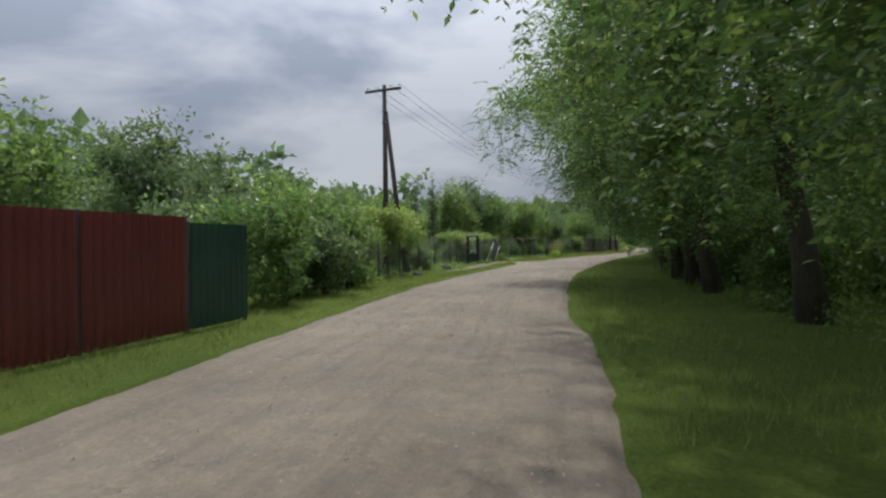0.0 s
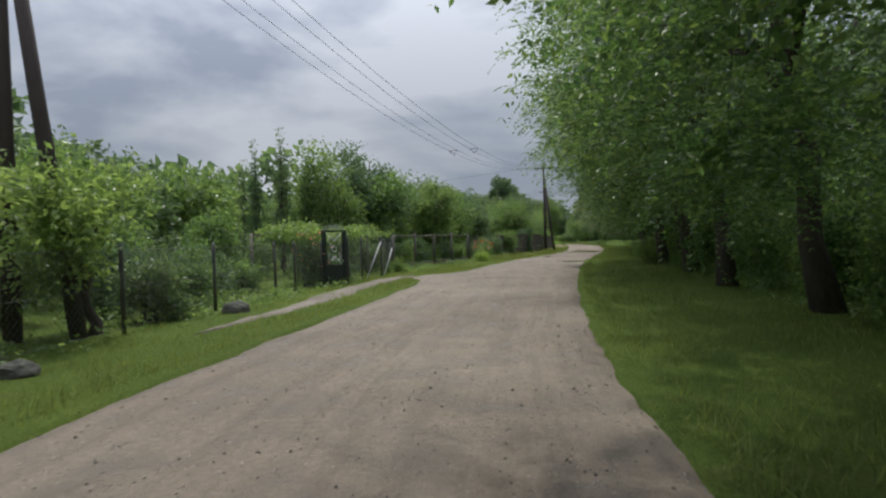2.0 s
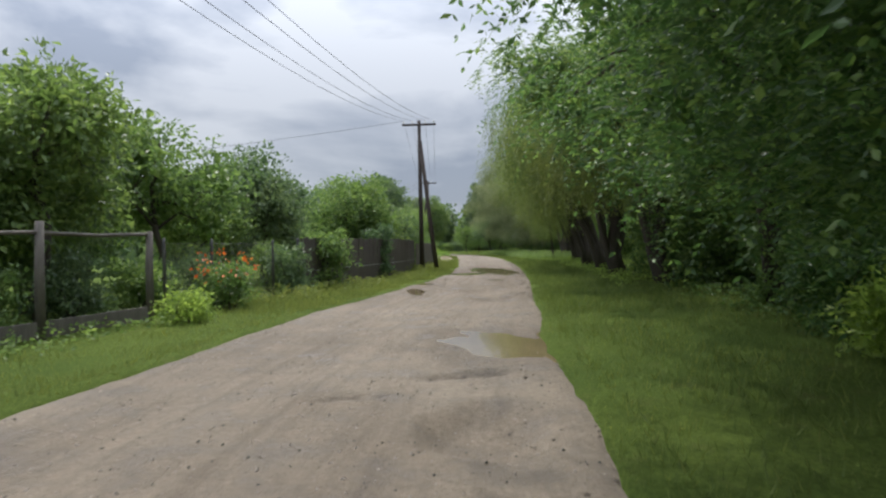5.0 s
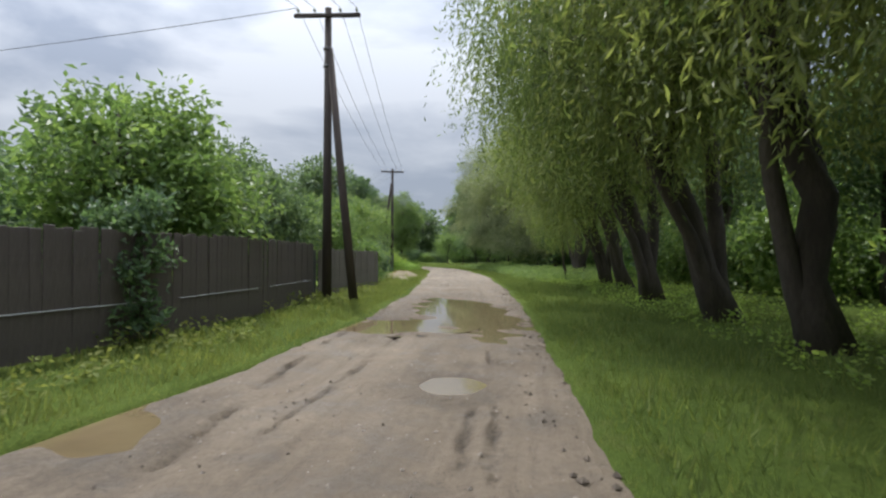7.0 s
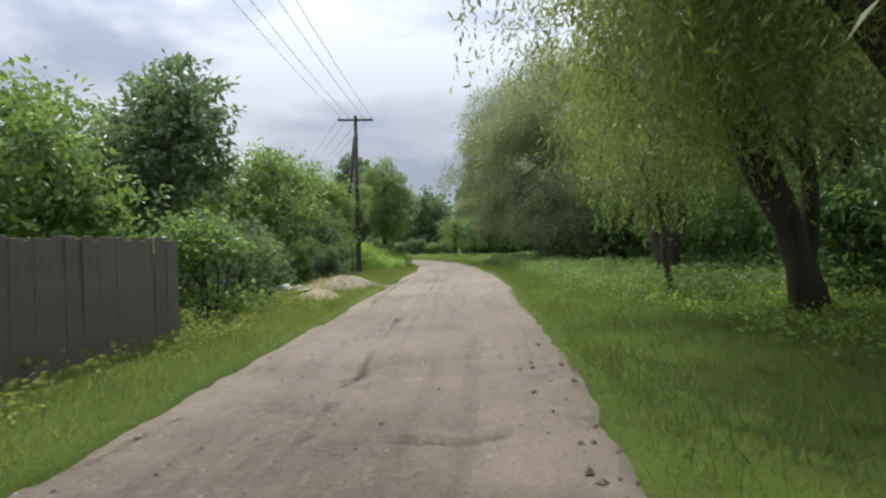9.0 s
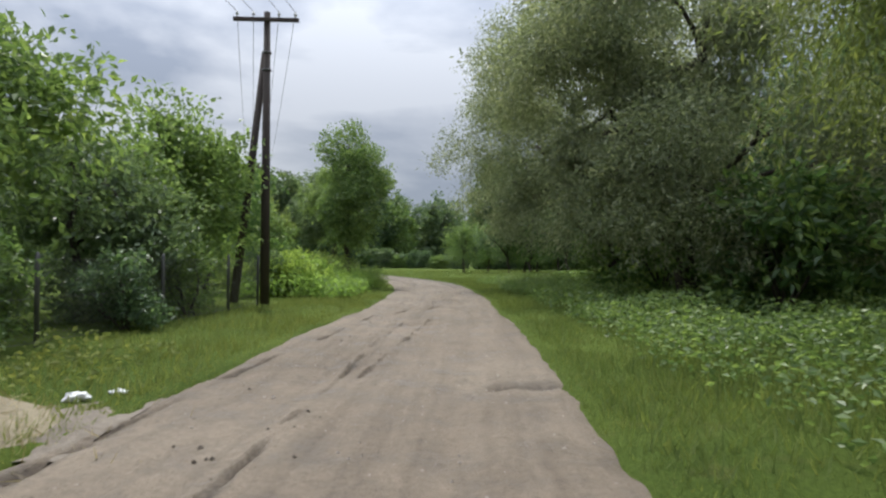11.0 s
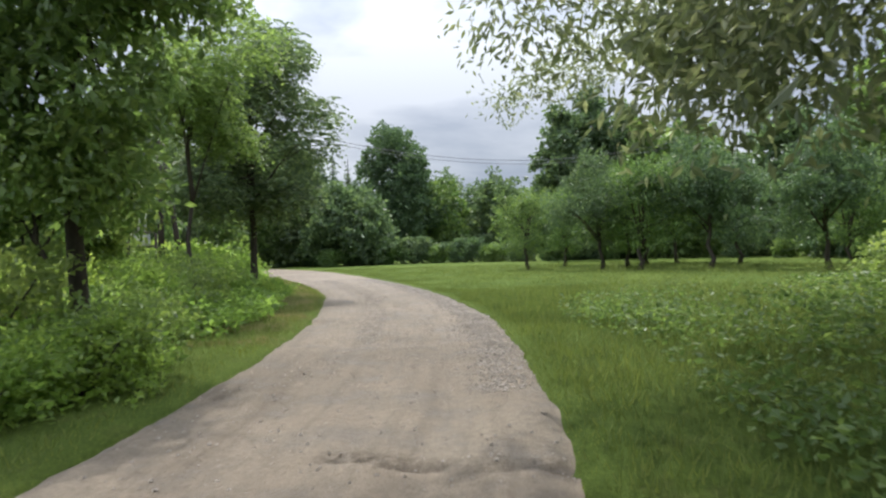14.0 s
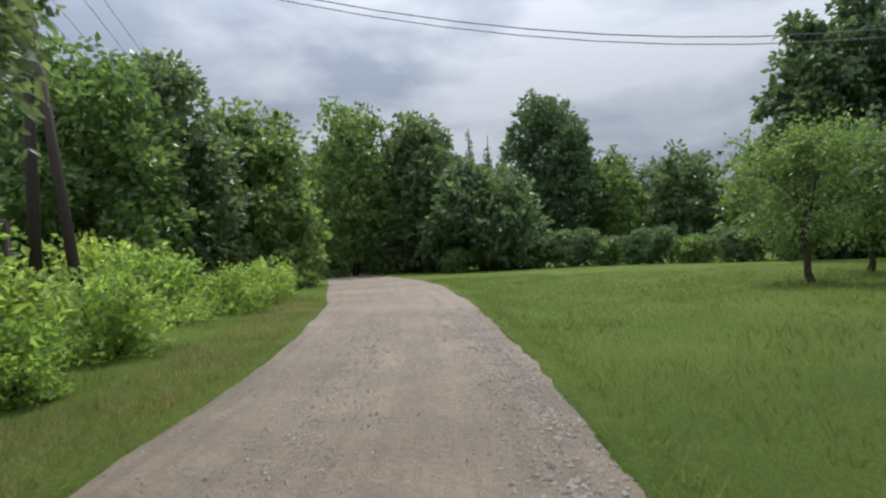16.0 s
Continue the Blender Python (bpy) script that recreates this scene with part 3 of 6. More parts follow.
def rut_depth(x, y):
    """How deep the ruts are pressed at a place, and how far their churned mud and painted groove shade reach (0 to 1).
    """
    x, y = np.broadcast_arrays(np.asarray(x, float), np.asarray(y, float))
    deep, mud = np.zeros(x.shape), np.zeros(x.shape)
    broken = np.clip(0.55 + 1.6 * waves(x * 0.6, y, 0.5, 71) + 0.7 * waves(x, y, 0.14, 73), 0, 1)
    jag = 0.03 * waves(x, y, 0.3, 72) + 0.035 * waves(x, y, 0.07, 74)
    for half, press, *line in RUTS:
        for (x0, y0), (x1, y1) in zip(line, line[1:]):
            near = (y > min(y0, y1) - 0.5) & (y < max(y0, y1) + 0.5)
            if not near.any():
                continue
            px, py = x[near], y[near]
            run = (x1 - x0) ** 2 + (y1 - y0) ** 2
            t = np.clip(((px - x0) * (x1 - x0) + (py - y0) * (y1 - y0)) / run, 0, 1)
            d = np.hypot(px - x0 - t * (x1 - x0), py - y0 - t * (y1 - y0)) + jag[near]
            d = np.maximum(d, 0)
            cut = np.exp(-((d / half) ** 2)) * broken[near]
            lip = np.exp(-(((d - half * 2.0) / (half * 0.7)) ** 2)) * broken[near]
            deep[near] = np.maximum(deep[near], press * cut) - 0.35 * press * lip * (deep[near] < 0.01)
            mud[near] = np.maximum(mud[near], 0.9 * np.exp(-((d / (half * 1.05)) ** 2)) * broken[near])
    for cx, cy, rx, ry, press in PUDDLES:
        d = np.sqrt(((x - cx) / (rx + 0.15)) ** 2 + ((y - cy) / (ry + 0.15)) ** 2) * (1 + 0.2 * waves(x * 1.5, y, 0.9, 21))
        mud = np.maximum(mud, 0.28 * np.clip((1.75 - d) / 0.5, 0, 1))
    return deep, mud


def road_height(x, y):
    l, r = left_edge(y), right_edge(y)
    u = (x - l) / (r - l)
    muddy = np.clip((y - 52) / 8, 0, 1) * np.clip((130 - y) / 20, 0, 1)
    z = 0.012 * waves(x, y, 1.3, 11) + 0.006 * waves(x, y, 0.4, 12) + muddy * (0.016 * waves(x * 3.2, y, 0.9, 13) + 0.010 * waves(x * 2, y, 0.25, 14))
    for centre in (0.30, 0.72):
        wander = centre + 0.03 * waves(0 * y, y, 5.0, 15)
        z -= (0.018 + 0.022 * muddy) * np.exp(-(((u - wander) / 0.065) ** 2))
    z = z - rut_depth(x, y)[0]
    rough = 0.35 + 0.65 * muddy
    z += rough * 0.012 * np.abs(waves(x * 1.3, y, 0.16, 61)) * np.clip(waves(x, y, 1.1, 62), 0, 1)
    for cx, cy, rx, ry, deep in PUDDLES:
        d = np.sqrt(((x - cx) / rx) ** 2 + ((y - cy) / ry) ** 2)
        z *= np.clip((d - 1.2) * min(rx, ry) / 0.3, 0.12, 1)
    for cx, cy, rx, ry, deep in PUDDLES + HOLES:
        d = np.sqrt(((x - cx) / rx) ** 2 + ((y - cy) / ry) ** 2) * (1 + 0.26 * waves(x * 1.5, y, 0.9, 21) + 0.16 * waves(x, y, 0.3, 22))
        z -= deep * np.clip(1.25 - d, 0, 0.7) / 0.7
    edge = np.minimum(x - l, r - x)
    z += 0.008 * np.exp(-(((edge - 0.3) / 0.2) ** 2)) - 0.07 * np.clip((0.14 - edge) / 0.28, 0, 1)
    return z


def ribbon(xs, ys, z):
    rows, cols = xs.shape
    verts = np.stack([xs, ys, z], -1).reshape(-1, 3)
    i = np.arange(rows * cols).reshape(rows, cols)
    return verts, np.stack([i[:-1, :-1], i[:-1, 1:], i[1:, 1:], i[1:, :-1]], -1).reshape(-1, 4)


def build_road():
    y = np.concatenate([np.arange(-40, -2, 1.0), np.arange(-2, 137, 0.11), np.arange(137, 228, 0.6)])[:, None]
    u = np.linspace(-0.03, 1.03, 140)[None, :]
    l, r = left_edge(y), right_edge(y)
    xs = l + (r - l) * u
    ys = np.broadcast_to(y, xs.shape)
    verts, quads = ribbon(xs, ys, road_height(xs, ys))
    ob = mesh_from("road", verts, quads, EARTH, True)
    # rut mask: churned mud plus shade painted along the grooves
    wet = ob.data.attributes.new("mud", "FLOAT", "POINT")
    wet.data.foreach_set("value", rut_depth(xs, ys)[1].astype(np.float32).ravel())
    lane = np.stack([(xs - (l + r) / 2).ravel(), ys.ravel()], 1).astype(np.float32)
    ob.data.uv_layers.new(name="lane").data.foreach_set("uv", lane[quads.ravel()].ravel())
    return tagged(ob, "rutted sandy earth road with potholes and stones", "road", kind="structure")


# the trodden path on the verge: y, centre x
PATH = [(26.5, -6.05), (30.0, -5.75), (33.0, -5.65), (36.0, -5.6), (38.5, -5.35), (40.6, -5.0)]


def path_half(y):
    """Half the path's width; it narrows to nothing at the far end and widens into the road."""
    grown = np.clip((y - 26.5) / 5.0, 0, 1) * np.clip((41.4 - y) / 0.8, 0, 1)
    return np.maximum((0.42 + 0.10 * waves(0 * y, y, 1.3, 601) + 0.05 * waves(0 * y, y, 0.4, 602)) * grown, 0.0)


def ground_height(x, y):
    l, r = left_edge(y), right_edge(y)
    edge = np.maximum(l - x, x - r)
    rise = 0.02 + 0.04 * waves(x, y, 3.0, 31) * np.clip(edge / 3, 0, 1) + 0.02 * waves(x, y, 0.9, 32)
    bank = np.clip((edge + 0.2) / 0.2, 0, 1)
    return np.where(edge > 0.0, rise, -0.2 + (0.2 + rise) * bank)


def build_ground():
    y = np.concatenate([[-3000, -800, -250, -120], np.arange(-60, -4, 2.0), np.arange(-4, 150, 0.35), np.arange(150, 230, 1.0), [240, 270, 330, 450, 700, 1400, 4000]])[:, None]
    out = np.array([0.0, 0.06, 0.12, 0.2, 0.35, 0.6, 1.0, 1.5, 2.1, 2.8, 3.6, 4.6, 6, 8, 11, 15, 21, 30, 45, 70, 110, 180, 320, 700, 1500, 4000])
    l, r = left_edge(y), right_edge(y)
    xs = np.concatenate([l + 0.14 - out[::-1][None, :], l + (r - l) * np.array([[0.12, 0.5, 0.88]]), r - 0.14 + out[None, :]], 1)
    ys = np.broadcast_to(y, xs.shape)
    ob = mesh_from("ground", *ribbon(xs, ys, ground_height(xs, ys)), TURF, True)
    return tagged(ob, "grassy verge and meadow ground beside the road", "ground", kind="structure")


def build_puddles():
    """Level sheets of water; the road's own hollows give them their shores."""
    for cx, cy, rx, ry, deep in PUDDLES:
        level = -deep * 0.45
        ys, xs = np.mgrid[cy - ry * 1.6:cy + ry * 1.6:0.05, cx - rx * 1.6:cx + rx * 1.6:0.05]
        low = road_height(xs, ys) < level + 0.004
        low &= ((xs - cx) / rx) ** 2 + ((ys - cy) / ry) ** 2 < 1.9
        keep = low[:-1, :-1] | low[1:, :-1] | low[:-1, 1:] | low[1:, 1:]
        verts, quads = ribbon(xs - cx, ys - cy, 0 * xs)
        quads = quads[keep.ravel()]
        used, index = np.unique(quads, return_inverse=True)
        ob = mesh_from("puddle", verts[used], index.reshape(-1, 4), WATER, True)
        ob.location = (cx, cy, level)
        tagged(ob, "shallow puddle of muddy brown rain water on the road", "puddle", "puddles on the road")


build_road()
build_ground()
build_puddles()


# ---- poles and wires ----
WIRE_AT = (-0.82, -0.36, 0.36, 0.82)


def pole(x, y, height, turn, foot, label):
    """A timber pole with a leaning brace, a crossarm and four insulators; turn: degrees of the crossarm from +x."""
    root = new("utility_pole")
    root.matrix_basis = pose(x, y, 0, 0, 0, turn)
    bm = bmesh.new()
    tube(bm, [(0, 0, -0.3), (0, 0, height * 0.5), (0, 0, height)], [0.135, 0.115, 0.09], 12)
    part("post", bm, POLE_WOOD, root)
    bm = bmesh.new()
    fx, fy = foot
    tube(bm, [(fx, fy, -0.3), (fx * 0.5, fy * 0.5, height * 0.42), (0.06 * fx, 0.06 * fy, height * 0.86)], [0.125, 0.11, 0.09], 12)
    part("brace", bm, POLE_WOOD, root)
    bm = bmesh.new()
    block(bm, (1.85, 0.09, 0.11), (0, -0.12, height - 0.25), bevel=0.012)
    crossarm = part("crossarm", bm, POLE_WOOD, root)
    for k, dx in enumerate(WIRE_AT):
        bm = bmesh.new()
        tube(bm, [(0, 0, 0), (0, 0, 0.07), (0, 0, 0.08), (0, 0, 0.12), (0, 0, 0.125), (0, 0, 0.17)], [0.015, 0.015, 0.05, 0.045, 0.03, 0.028], 8)
        ob = part("insulator", bm, CERAMIC, crossarm, "white ceramic insulator")
        ob.location = (dx, -0.12, height - 0.195)
    for z in (height * 0.86, height * 0.80):
        bm = bmesh.new()
        tube(bm, [(0, 0, z - 0.03), (0, 0, z + 0.03)], [0.13, 0.13], 12)
        part("binding", bm, STEEL, root, "wire binding")
    tagged(root, label, "utility pole", "poles along the road")
    m = pose(x, y, 0, 0, 0, turn)
    return [m @ Vector((dx, -0.12, height - 0.03)) for dx in WIRE_AT]


def wire(a, b, sag, label="thin overhead power line wire between poles", thick=0.008):
    a, b = Vector(a), Vector(b)
    n = 22
    bm = bmesh.new()
    tube(bm, [a + (b - a) * (k / n) - Vector((0, 0, sag * 4 * (k / n) * (1 - k / n))) for k in range(n + 1)], [thick] * (n + 1), 5, False)
    ob = part("wire", bm, WIRE)
    tagged(ob, label, "power line", "overhead wires")


TOP_A = pole(-8.7, 26.2, 8.45, -12, (0.75, 0.5), "dark tarred timber pole with leaning brace beside garden")
TOP_B = pole(3.05, 76.8, 8.2, -9, (0.85, -0.3), "dark tarred timber pole with brace before brown fence")
TOP_C = pole(5.75, 109.2, 8.35, 0, (-1.1, 0.7), "dark timber pole with leaning brace among shrubs")
TOP_D = pole(-1.6, 138.3, 8.4, 22, (0.9, 0.2), "dark timber pole with brace beside wild hedge")
for first, second, sag in ((TOP_A, TOP_B, 2.2), (TOP_B, TOP_C, 0.4), (TOP_C, TOP_D, 0.4)):
    for a, b in zip(first, second):
        wire(a, b, sag)
for a, dx in zip(TOP_D, (-2, -1, 1, 2)):
    wire(a, (-30 + dx, 185, 8.6), 0.6)
wire(TOP_B[0], (-34, 86, 6.5), 0.5, "single service wire running from pole to garden", 0.01)
wire(TOP_D[3], (33.2, 151.3, 10.65), 3.62, "service wire hanging across the meadow", 0.014)
wire(TOP_D[2], (33.4, 151.3, 10.4), 3.7, "service wire hanging across the meadow", 0.012)


def spacer(first, second, ends, share_of, sag):
    """A bent steel bar that keeps two wires apart."""
    spots = []
    for k in ends:
        a, b = first[k], second[k]
        spots.append(a + (b - a) * share_of - Vector((0, 0, sag * 4 * share_of * (1 - share_of))))
    mid = (spots[0] + spots[1]) / 2 + Vector((0, 0.15, -0.22))
    bm = bmesh.new()
    tube(bm, [spots[0], mid, spots[1]], [0.016, 0.016, 0.016], 6)
    tube(bm, [spots[0], spots[1]], [0.013, 0.013], 6)
    tagged(part("wire_spacer", bm, STEEL), "dark bent steel spacer between overhead wires", "wire spacer", "wire spacers")


spacer(TOP_A, TOP_B, (0, 1), 0.476, 2.2)
spacer(TOP_A, TOP_B, (2, 3), 0.472, 2.2)


# ---- fences ----
def sheet_fence(start, end, height, material, label, name="sheet_fence"):
    """Corrugated sheet panels on posts."""
    start, end = Vector((*start, 0)), Vector((*end, 0))
    run = (end - start).length
    root = new(name)
    root.matrix_basis = pose(start.x, start.y, 0, 0, 0, math.degrees(math.atan2(end.y - start.y, end.x - start.x)))
    count = max(1, round(run / 1.9))
    wide = run / count
    for k in range(count):
        u = np.arange(0, wide - 0.02, 0.02)
        wave = 0.012 * np.clip(np.sin(u * 2 * math.pi / 0.16) * 2.2, -1, 1)
        xs = np.broadcast_to(u[None, :] + k * wide, (2, len(u)))
        zs = np.broadcast_to(np.array([[0.05], [height]]), xs.shape)
        v, q = ribbon(xs, np.broadcast_to(wave[None, :], xs.shape), zs)
        back = v + (0, 0.006, 0)
        n = len(v)
        sheet = mesh_from("panel", np.concatenate([v, back]), np.concatenate([q, q[:, ::-1] + n]), material)
        sheet.parent = root
    for k in range(count + 1):
        bm = bmesh.new()
        block(bm, (0.06, 0.06, height + 0.12), (k * wide, 0.06, (height + 0.12) / 2 - 0.1), bevel=0.006)
        part("post", bm, STEEL, root)
    for z in (0.35, height - 0.3):
        bm = bmesh.new()
        block(bm, (run, 0.03, 0.05), (run / 2, 0.035, z))
        part("rail", bm, STEEL, root)
    return tagged(root, label, "fence")


def board_fence(points, height, label, material=None, gap=-0.004):
    """Upright boards on posts and rails along a bent line."""
    root = new("board_fence")
    rng = np.random.default_rng(int(points[0][1] * 10))
    boards = []
    for wide in (0.14, 0.16):
        bm = bmesh.new()
        block(bm, (wide, 0.022, height), (0, 0, height / 2 + 0.06), bevel=0.004)
        boards.append((wide, bm))
    made = [None, None]
    for (x0, y0), (x1, y1) in zip(points, points[1:]):
        run, turn = math.hypot(x1 - x0, y1 - y0), math.degrees(math.atan2(y1 - y0, x1 - x0))
        s = 0.0
        while s < run - 0.1:
            k = int(rng.integers(2))
            wide = boards[k][0]
            x, y = x0 + (x1 - x0) * (s + wide / 2) / run, y0 + (y1 - y0) * (s + wide / 2) / run
            if made[k] is None:
                made[k] = part("board", boards[k][1], material or BROWN_BOARD, root)
                ob = made[k]
            else:
                ob = new("board", made[k].data)
                ob.parent = root
            ob.matrix_basis = pose(x, y, rng.uniform(-0.03, 0.03), rng.uniform(-0.8, 0.8), rng.uniform(-0.6, 0.6), turn)
            s += wide + gap
        side = Vector((-(y1 - y0), x1 - x0, 0)).normalized() * 0.045
        for z in (0.35, height - 0.3):
            bm = bmesh.new()
            block(bm, (run, 0.04, 0.07), (0, 0, 0))
            ob = part("rail", bm, material or BROWN_BOARD, root)
            ob.matrix_basis = pose((x0 + x1) / 2 + side.x, (y0 + y1) / 2 + side.y, z, 0, 0, turn)
        if material is None:
            bm = bmesh.new()
            block(bm, (run * 0.82, 0.012, 0.016), (0, 0, 0), bevel=0.004)
            ob = part("strip", bm, PALE_STEEL, root, "thin pale metal strip")
            ob.matrix_basis = pose((x0 + x1) / 2 - side.x * 0.75, (y0 + y1) / 2 - side.y * 0.75, 0.62, 0, 0, turn)
        bm = bmesh.new()
        block(bm, (0.09, 0.09, height + 0.1), (0, 0, (height + 0.1) / 2 - 0.05), bevel=0.008)
        ob = part("post", bm, STEEL, root)
        ob.location = (x0 + side.x * 2.6, y0 + side.y * 2.6, 0)
    for k in (0, 1):
        if made[k] is None:
            boards[k][1].free()
    return tagged(root, label, "fence")


def mesh_fence(points, height, label, post=None, step=0.11):
    """Posts with a wire netting between them."""
    root = new("wire_fence")
    for (x0, y0), (x1, y1) in zip(points, points[1:]):
        run = math.hypot(x1 - x0, y1 - y0)
        n = max(2, int(run / step))
        bm = bmesh.new()
        for k in range(-int(height / step), n):
            for way in (1, -1):
                lo, hi = 0.0, height / step
                a, b = (k, k + hi) if way > 0 else (k + hi, k)
                t0 = max(0.0, min(1.0, (0 - a) / (b - a))) if a < 0 or a > n else 0.0
                pts = []
                for t in (0.0, 1.0):
                    u = a + (b - a) * t
                    pts.append((u, t))
                (u0, s0), (u1, s1) = pts
                lo_t = max(0.0, min((0 - u0) / (u1 - u0), (n - u0) / (u1 - u0)))
                hi_t = min(1.0, max((0 - u0) / (u1 - u0), (n - u0) / (u1 - u0)))
                if hi_t - lo_t < 0.02:
                    continue
                ends = []
                for t in (lo_t, hi_t):
                    u = (u0 + (u1 - u0) * t) / n
                    ends.append((x0 + (x1 - x0) * u, y0 + (y1 - y0) * u, 0.08 + t * (height - 0.1)))
                tube(bm, ends, [0.0022, 0.0022], 3, False)
        for z in (0.1, height * 0.55, height - 0.03):
            tube(bm, [(x0, y0, z), (x1, y1, z)], [0.004, 0.004], 4, False)
        part("netting", bm, STEEL, root)
    for x, y in points:
        bm = bmesh.new()
        tube(bm, [(x, y, -0.1), (x, y, height), (x, y, height + 0.08)], [0.035, 0.035, 0.02], 8)
        part("post", bm, post or STEEL, root)
    return tagged(root, label, "fence")


sheet_fence((-5.75, -6.0), (-5.75, 8.0), 1.74, RED_METAL, "dark red corrugated sheet metal fence by grassy verge")
sheet_fence((-5.75, 8.05), (-5.73, 9.6), 1.66, GREEN_METAL, "dark green corrugated sheet metal fence beside the red one")
mesh_fence([(-6.9, 17.5), (-7.1, 20.5), (-7.25, 23.5), (-7.35, 26.8), (-7.4, 30.0), (-7.3, 33.2), (-7.25, 34.6), (-6.92, 36.1)], 1.35, "thin wire netting garden fence on dark posts")
mesh_fence([(-6.34, 37.15), (-6.35, 39.2), (-6.0, 41.0), (-6.3, 44.0), (-6.5, 46.2)], 1.5, "wire netting garden fence on dark posts by the verge")
mesh_fence([(-3.3, 55.9), (-2.9, 57.8), (-2.0, 60.4)], 1.5, "wire netting fence end beside the brown fence")
board_fence([(-1.5, 62.4), (-0.1, 66.0), (1.2, 69.4), (2.0, 73.0), (2.65, 77.0)], 1.58, "tall dark brown board fence along grassy verge")
board_fence([(2.75, 77.5), (3.4, 80.5), (4.5, 85.4)], 1.42, "weathered grey brown board fence along grassy verge", GREY_BOARD)
mesh_fence([(3.6, 97.4), (4.6, 100.5), (5.2, 103.4), (5.6, 106.2), (5.8, 108.2)], 1.3, "dark wire netting fence before tall shrubs")


def timber_fence(points, height, label):
    """Weathered round posts with a top rail and a low kickboard."""
    root = new("timber_fence")
    for k, (x, y) in enumerate(points):
        bm = bmesh.new()
        tube(bm, [(x, y, -0.1), (x, y, height * 0.6), (x + 0.02, y, height + 0.12 * (k % 2))], [0.075, 0.07, 0.062], 9)
        part("post", bm, GREY_BOARD, root)
    for (x0, y0), (x1, y1) in zip(points, points[1:]):
        bm = bmesh.new()
        tube(bm, [(x0, y0, height - 0.06), ((x0 + x1) / 2, (y0 + y1) / 2, height - 0.09), (x1, y1, height - 0.05)], [0.035, 0.035, 0.033], 7)
        part("rail", bm, GREY_BOARD, root)
        run, turn = math.hypot(x1 - x0, y1 - y0), math.degrees(math.atan2(y1 - y0, x1 - x0))
        bm = bmesh.new()
        block(bm, (run - 0.14, 0.03, 0.26), (0, 0, 0.15), bevel=0.006)
        part("kickboard", bm, GREY_BOARD, root).matrix_basis = pose((x0 + x1) / 2, (y0 + y1) / 2, 0, 0, 0, turn)
    return tagged(root, label, "fence")


timber_fence([(-6.5, 46.6), (-5.75, 48.9), (-5.0, 51.0), (-4.2, 53.2), (-3.4, 55.4)], 1.7, "weathered timber post and rail fence before garden trees")


def meter_box(x, y, turn):
    """A grey switch cabinet on the pole, with two pale tubes standing on it."""
    root = new("switch_box")
    root.matrix_basis = pose(x, y, 0, 0, 0, turn)
    for name, size, at, material, label in (("cabinet", (0.62, 0.34, 0.52), (0, 0, 2.12), PALE_STEEL, "dull grey metal cabinet"), ("shelf", (0.95, 0.45, 0.06), (0, 0, 2.42), OLD_WOOD, "rusty brown shelf"), ("bracket", (1.2, 0.07, 0.09), (0, 0.14, 1.83), OLD_WOOD, ""), ("door", (0.50, 0.02, 0.42), (0, -0.182, 2.12), PALE_STEEL, "")):
        bm = bmesh.new()
        block(bm, size, at, bevel=0.012)
        piece = part(name, bm, material, root, label)
    bm = bmesh.new()
    block(bm, (0.025, 0.03, 0.11), (0.19, -0.205, 2.12), bevel=0.006)
    part("handle", bm, STEEL, piece, "dark metal handle")
    for dx in (-0.11, 0.13):
        bm = bmesh.new()
        tube(bm, [(dx, 0, 2.45), (dx, 0, 3.2), (dx, 0, 3.32)], [0.055, 0.055, 0.03], 10)
        part("tube", bm, CERAMIC, root, "pale upright tube")
    for dx in (-0.52, 0.52):
        bm = bmesh.new()
        tube(bm, [(dx, 0.1, -0.1), (dx, 0.1, 2.4)], [0.07, 0.06], 8)
        part("leg", bm, POLE_WOOD, root)
    tagged(root, "grey switch box on a timber frame beside the pole", "switch box")


meter_box(-1.9, 137.3, 28)


# ---- woods on the right of the road ----
def rng_of(seed):
    return np.random.default_rng(seed)


def locust_tree(x, y, seed, fronds=2500, extra=()):
    """A locust with feathered leaves, leaning towards the road and hanging low over it."""
    r = rng_of(seed)
    lobes = np.concatenate([heap_of_lobes(r, 17, (-1.3, 0, 7.2), (3.3, 3.3, 3.1), 1.4, 0.8), heap_of_lobes(r, 9, (-2.3, 0, 4.2), (1.7, 3.2, 0.9), 1.0, 0.75), heap_of_lobes(r, 9, (-0.6, 0, 2.7), (2.0, 3.2, 0.9), 1.05, 0.8)])
    if len(extra):
        lobes = np.concatenate([lobes, extra])
    arrays = with_core(r, frond_crown(r, lobes, fronds, 9, 0.095, 0.62), lobes, 5000, 0.15)
    return tree("locust_tree", x, y, (0, 0, -0.1), (-1.0, 0.2, 8.8), lobes, 0.2, arrays, LEAF_LOCUST, "tall locust tree with feathery leaves overhanging the road edge", "tree", "trees beside the road", 0.5, 12, seed)


def wood_tree(x, y, seed, height=10.0, leaf=None, wide=2.6, label="leafy wild tree deep in shady roadside woods", sprays=900):
    r = rng_of(seed)
    lobes = heap_of_lobes(r, 16, (0, 0, height * 0.58), (wide, wide, height * 0.36), wide * 0.45, 0.9)
    arrays = clump_crown(r, lobes, sprays, 9, 0.24, 0.6, 0.42)
    return tree("wild_tree", x, y, (0, 0, -0.1), (0.3, 0.2, height * 0.8), lobes, 0.15, arrays, leaf or LEAF_DARK, label, "tree", "woods", 0.5, 8, seed)


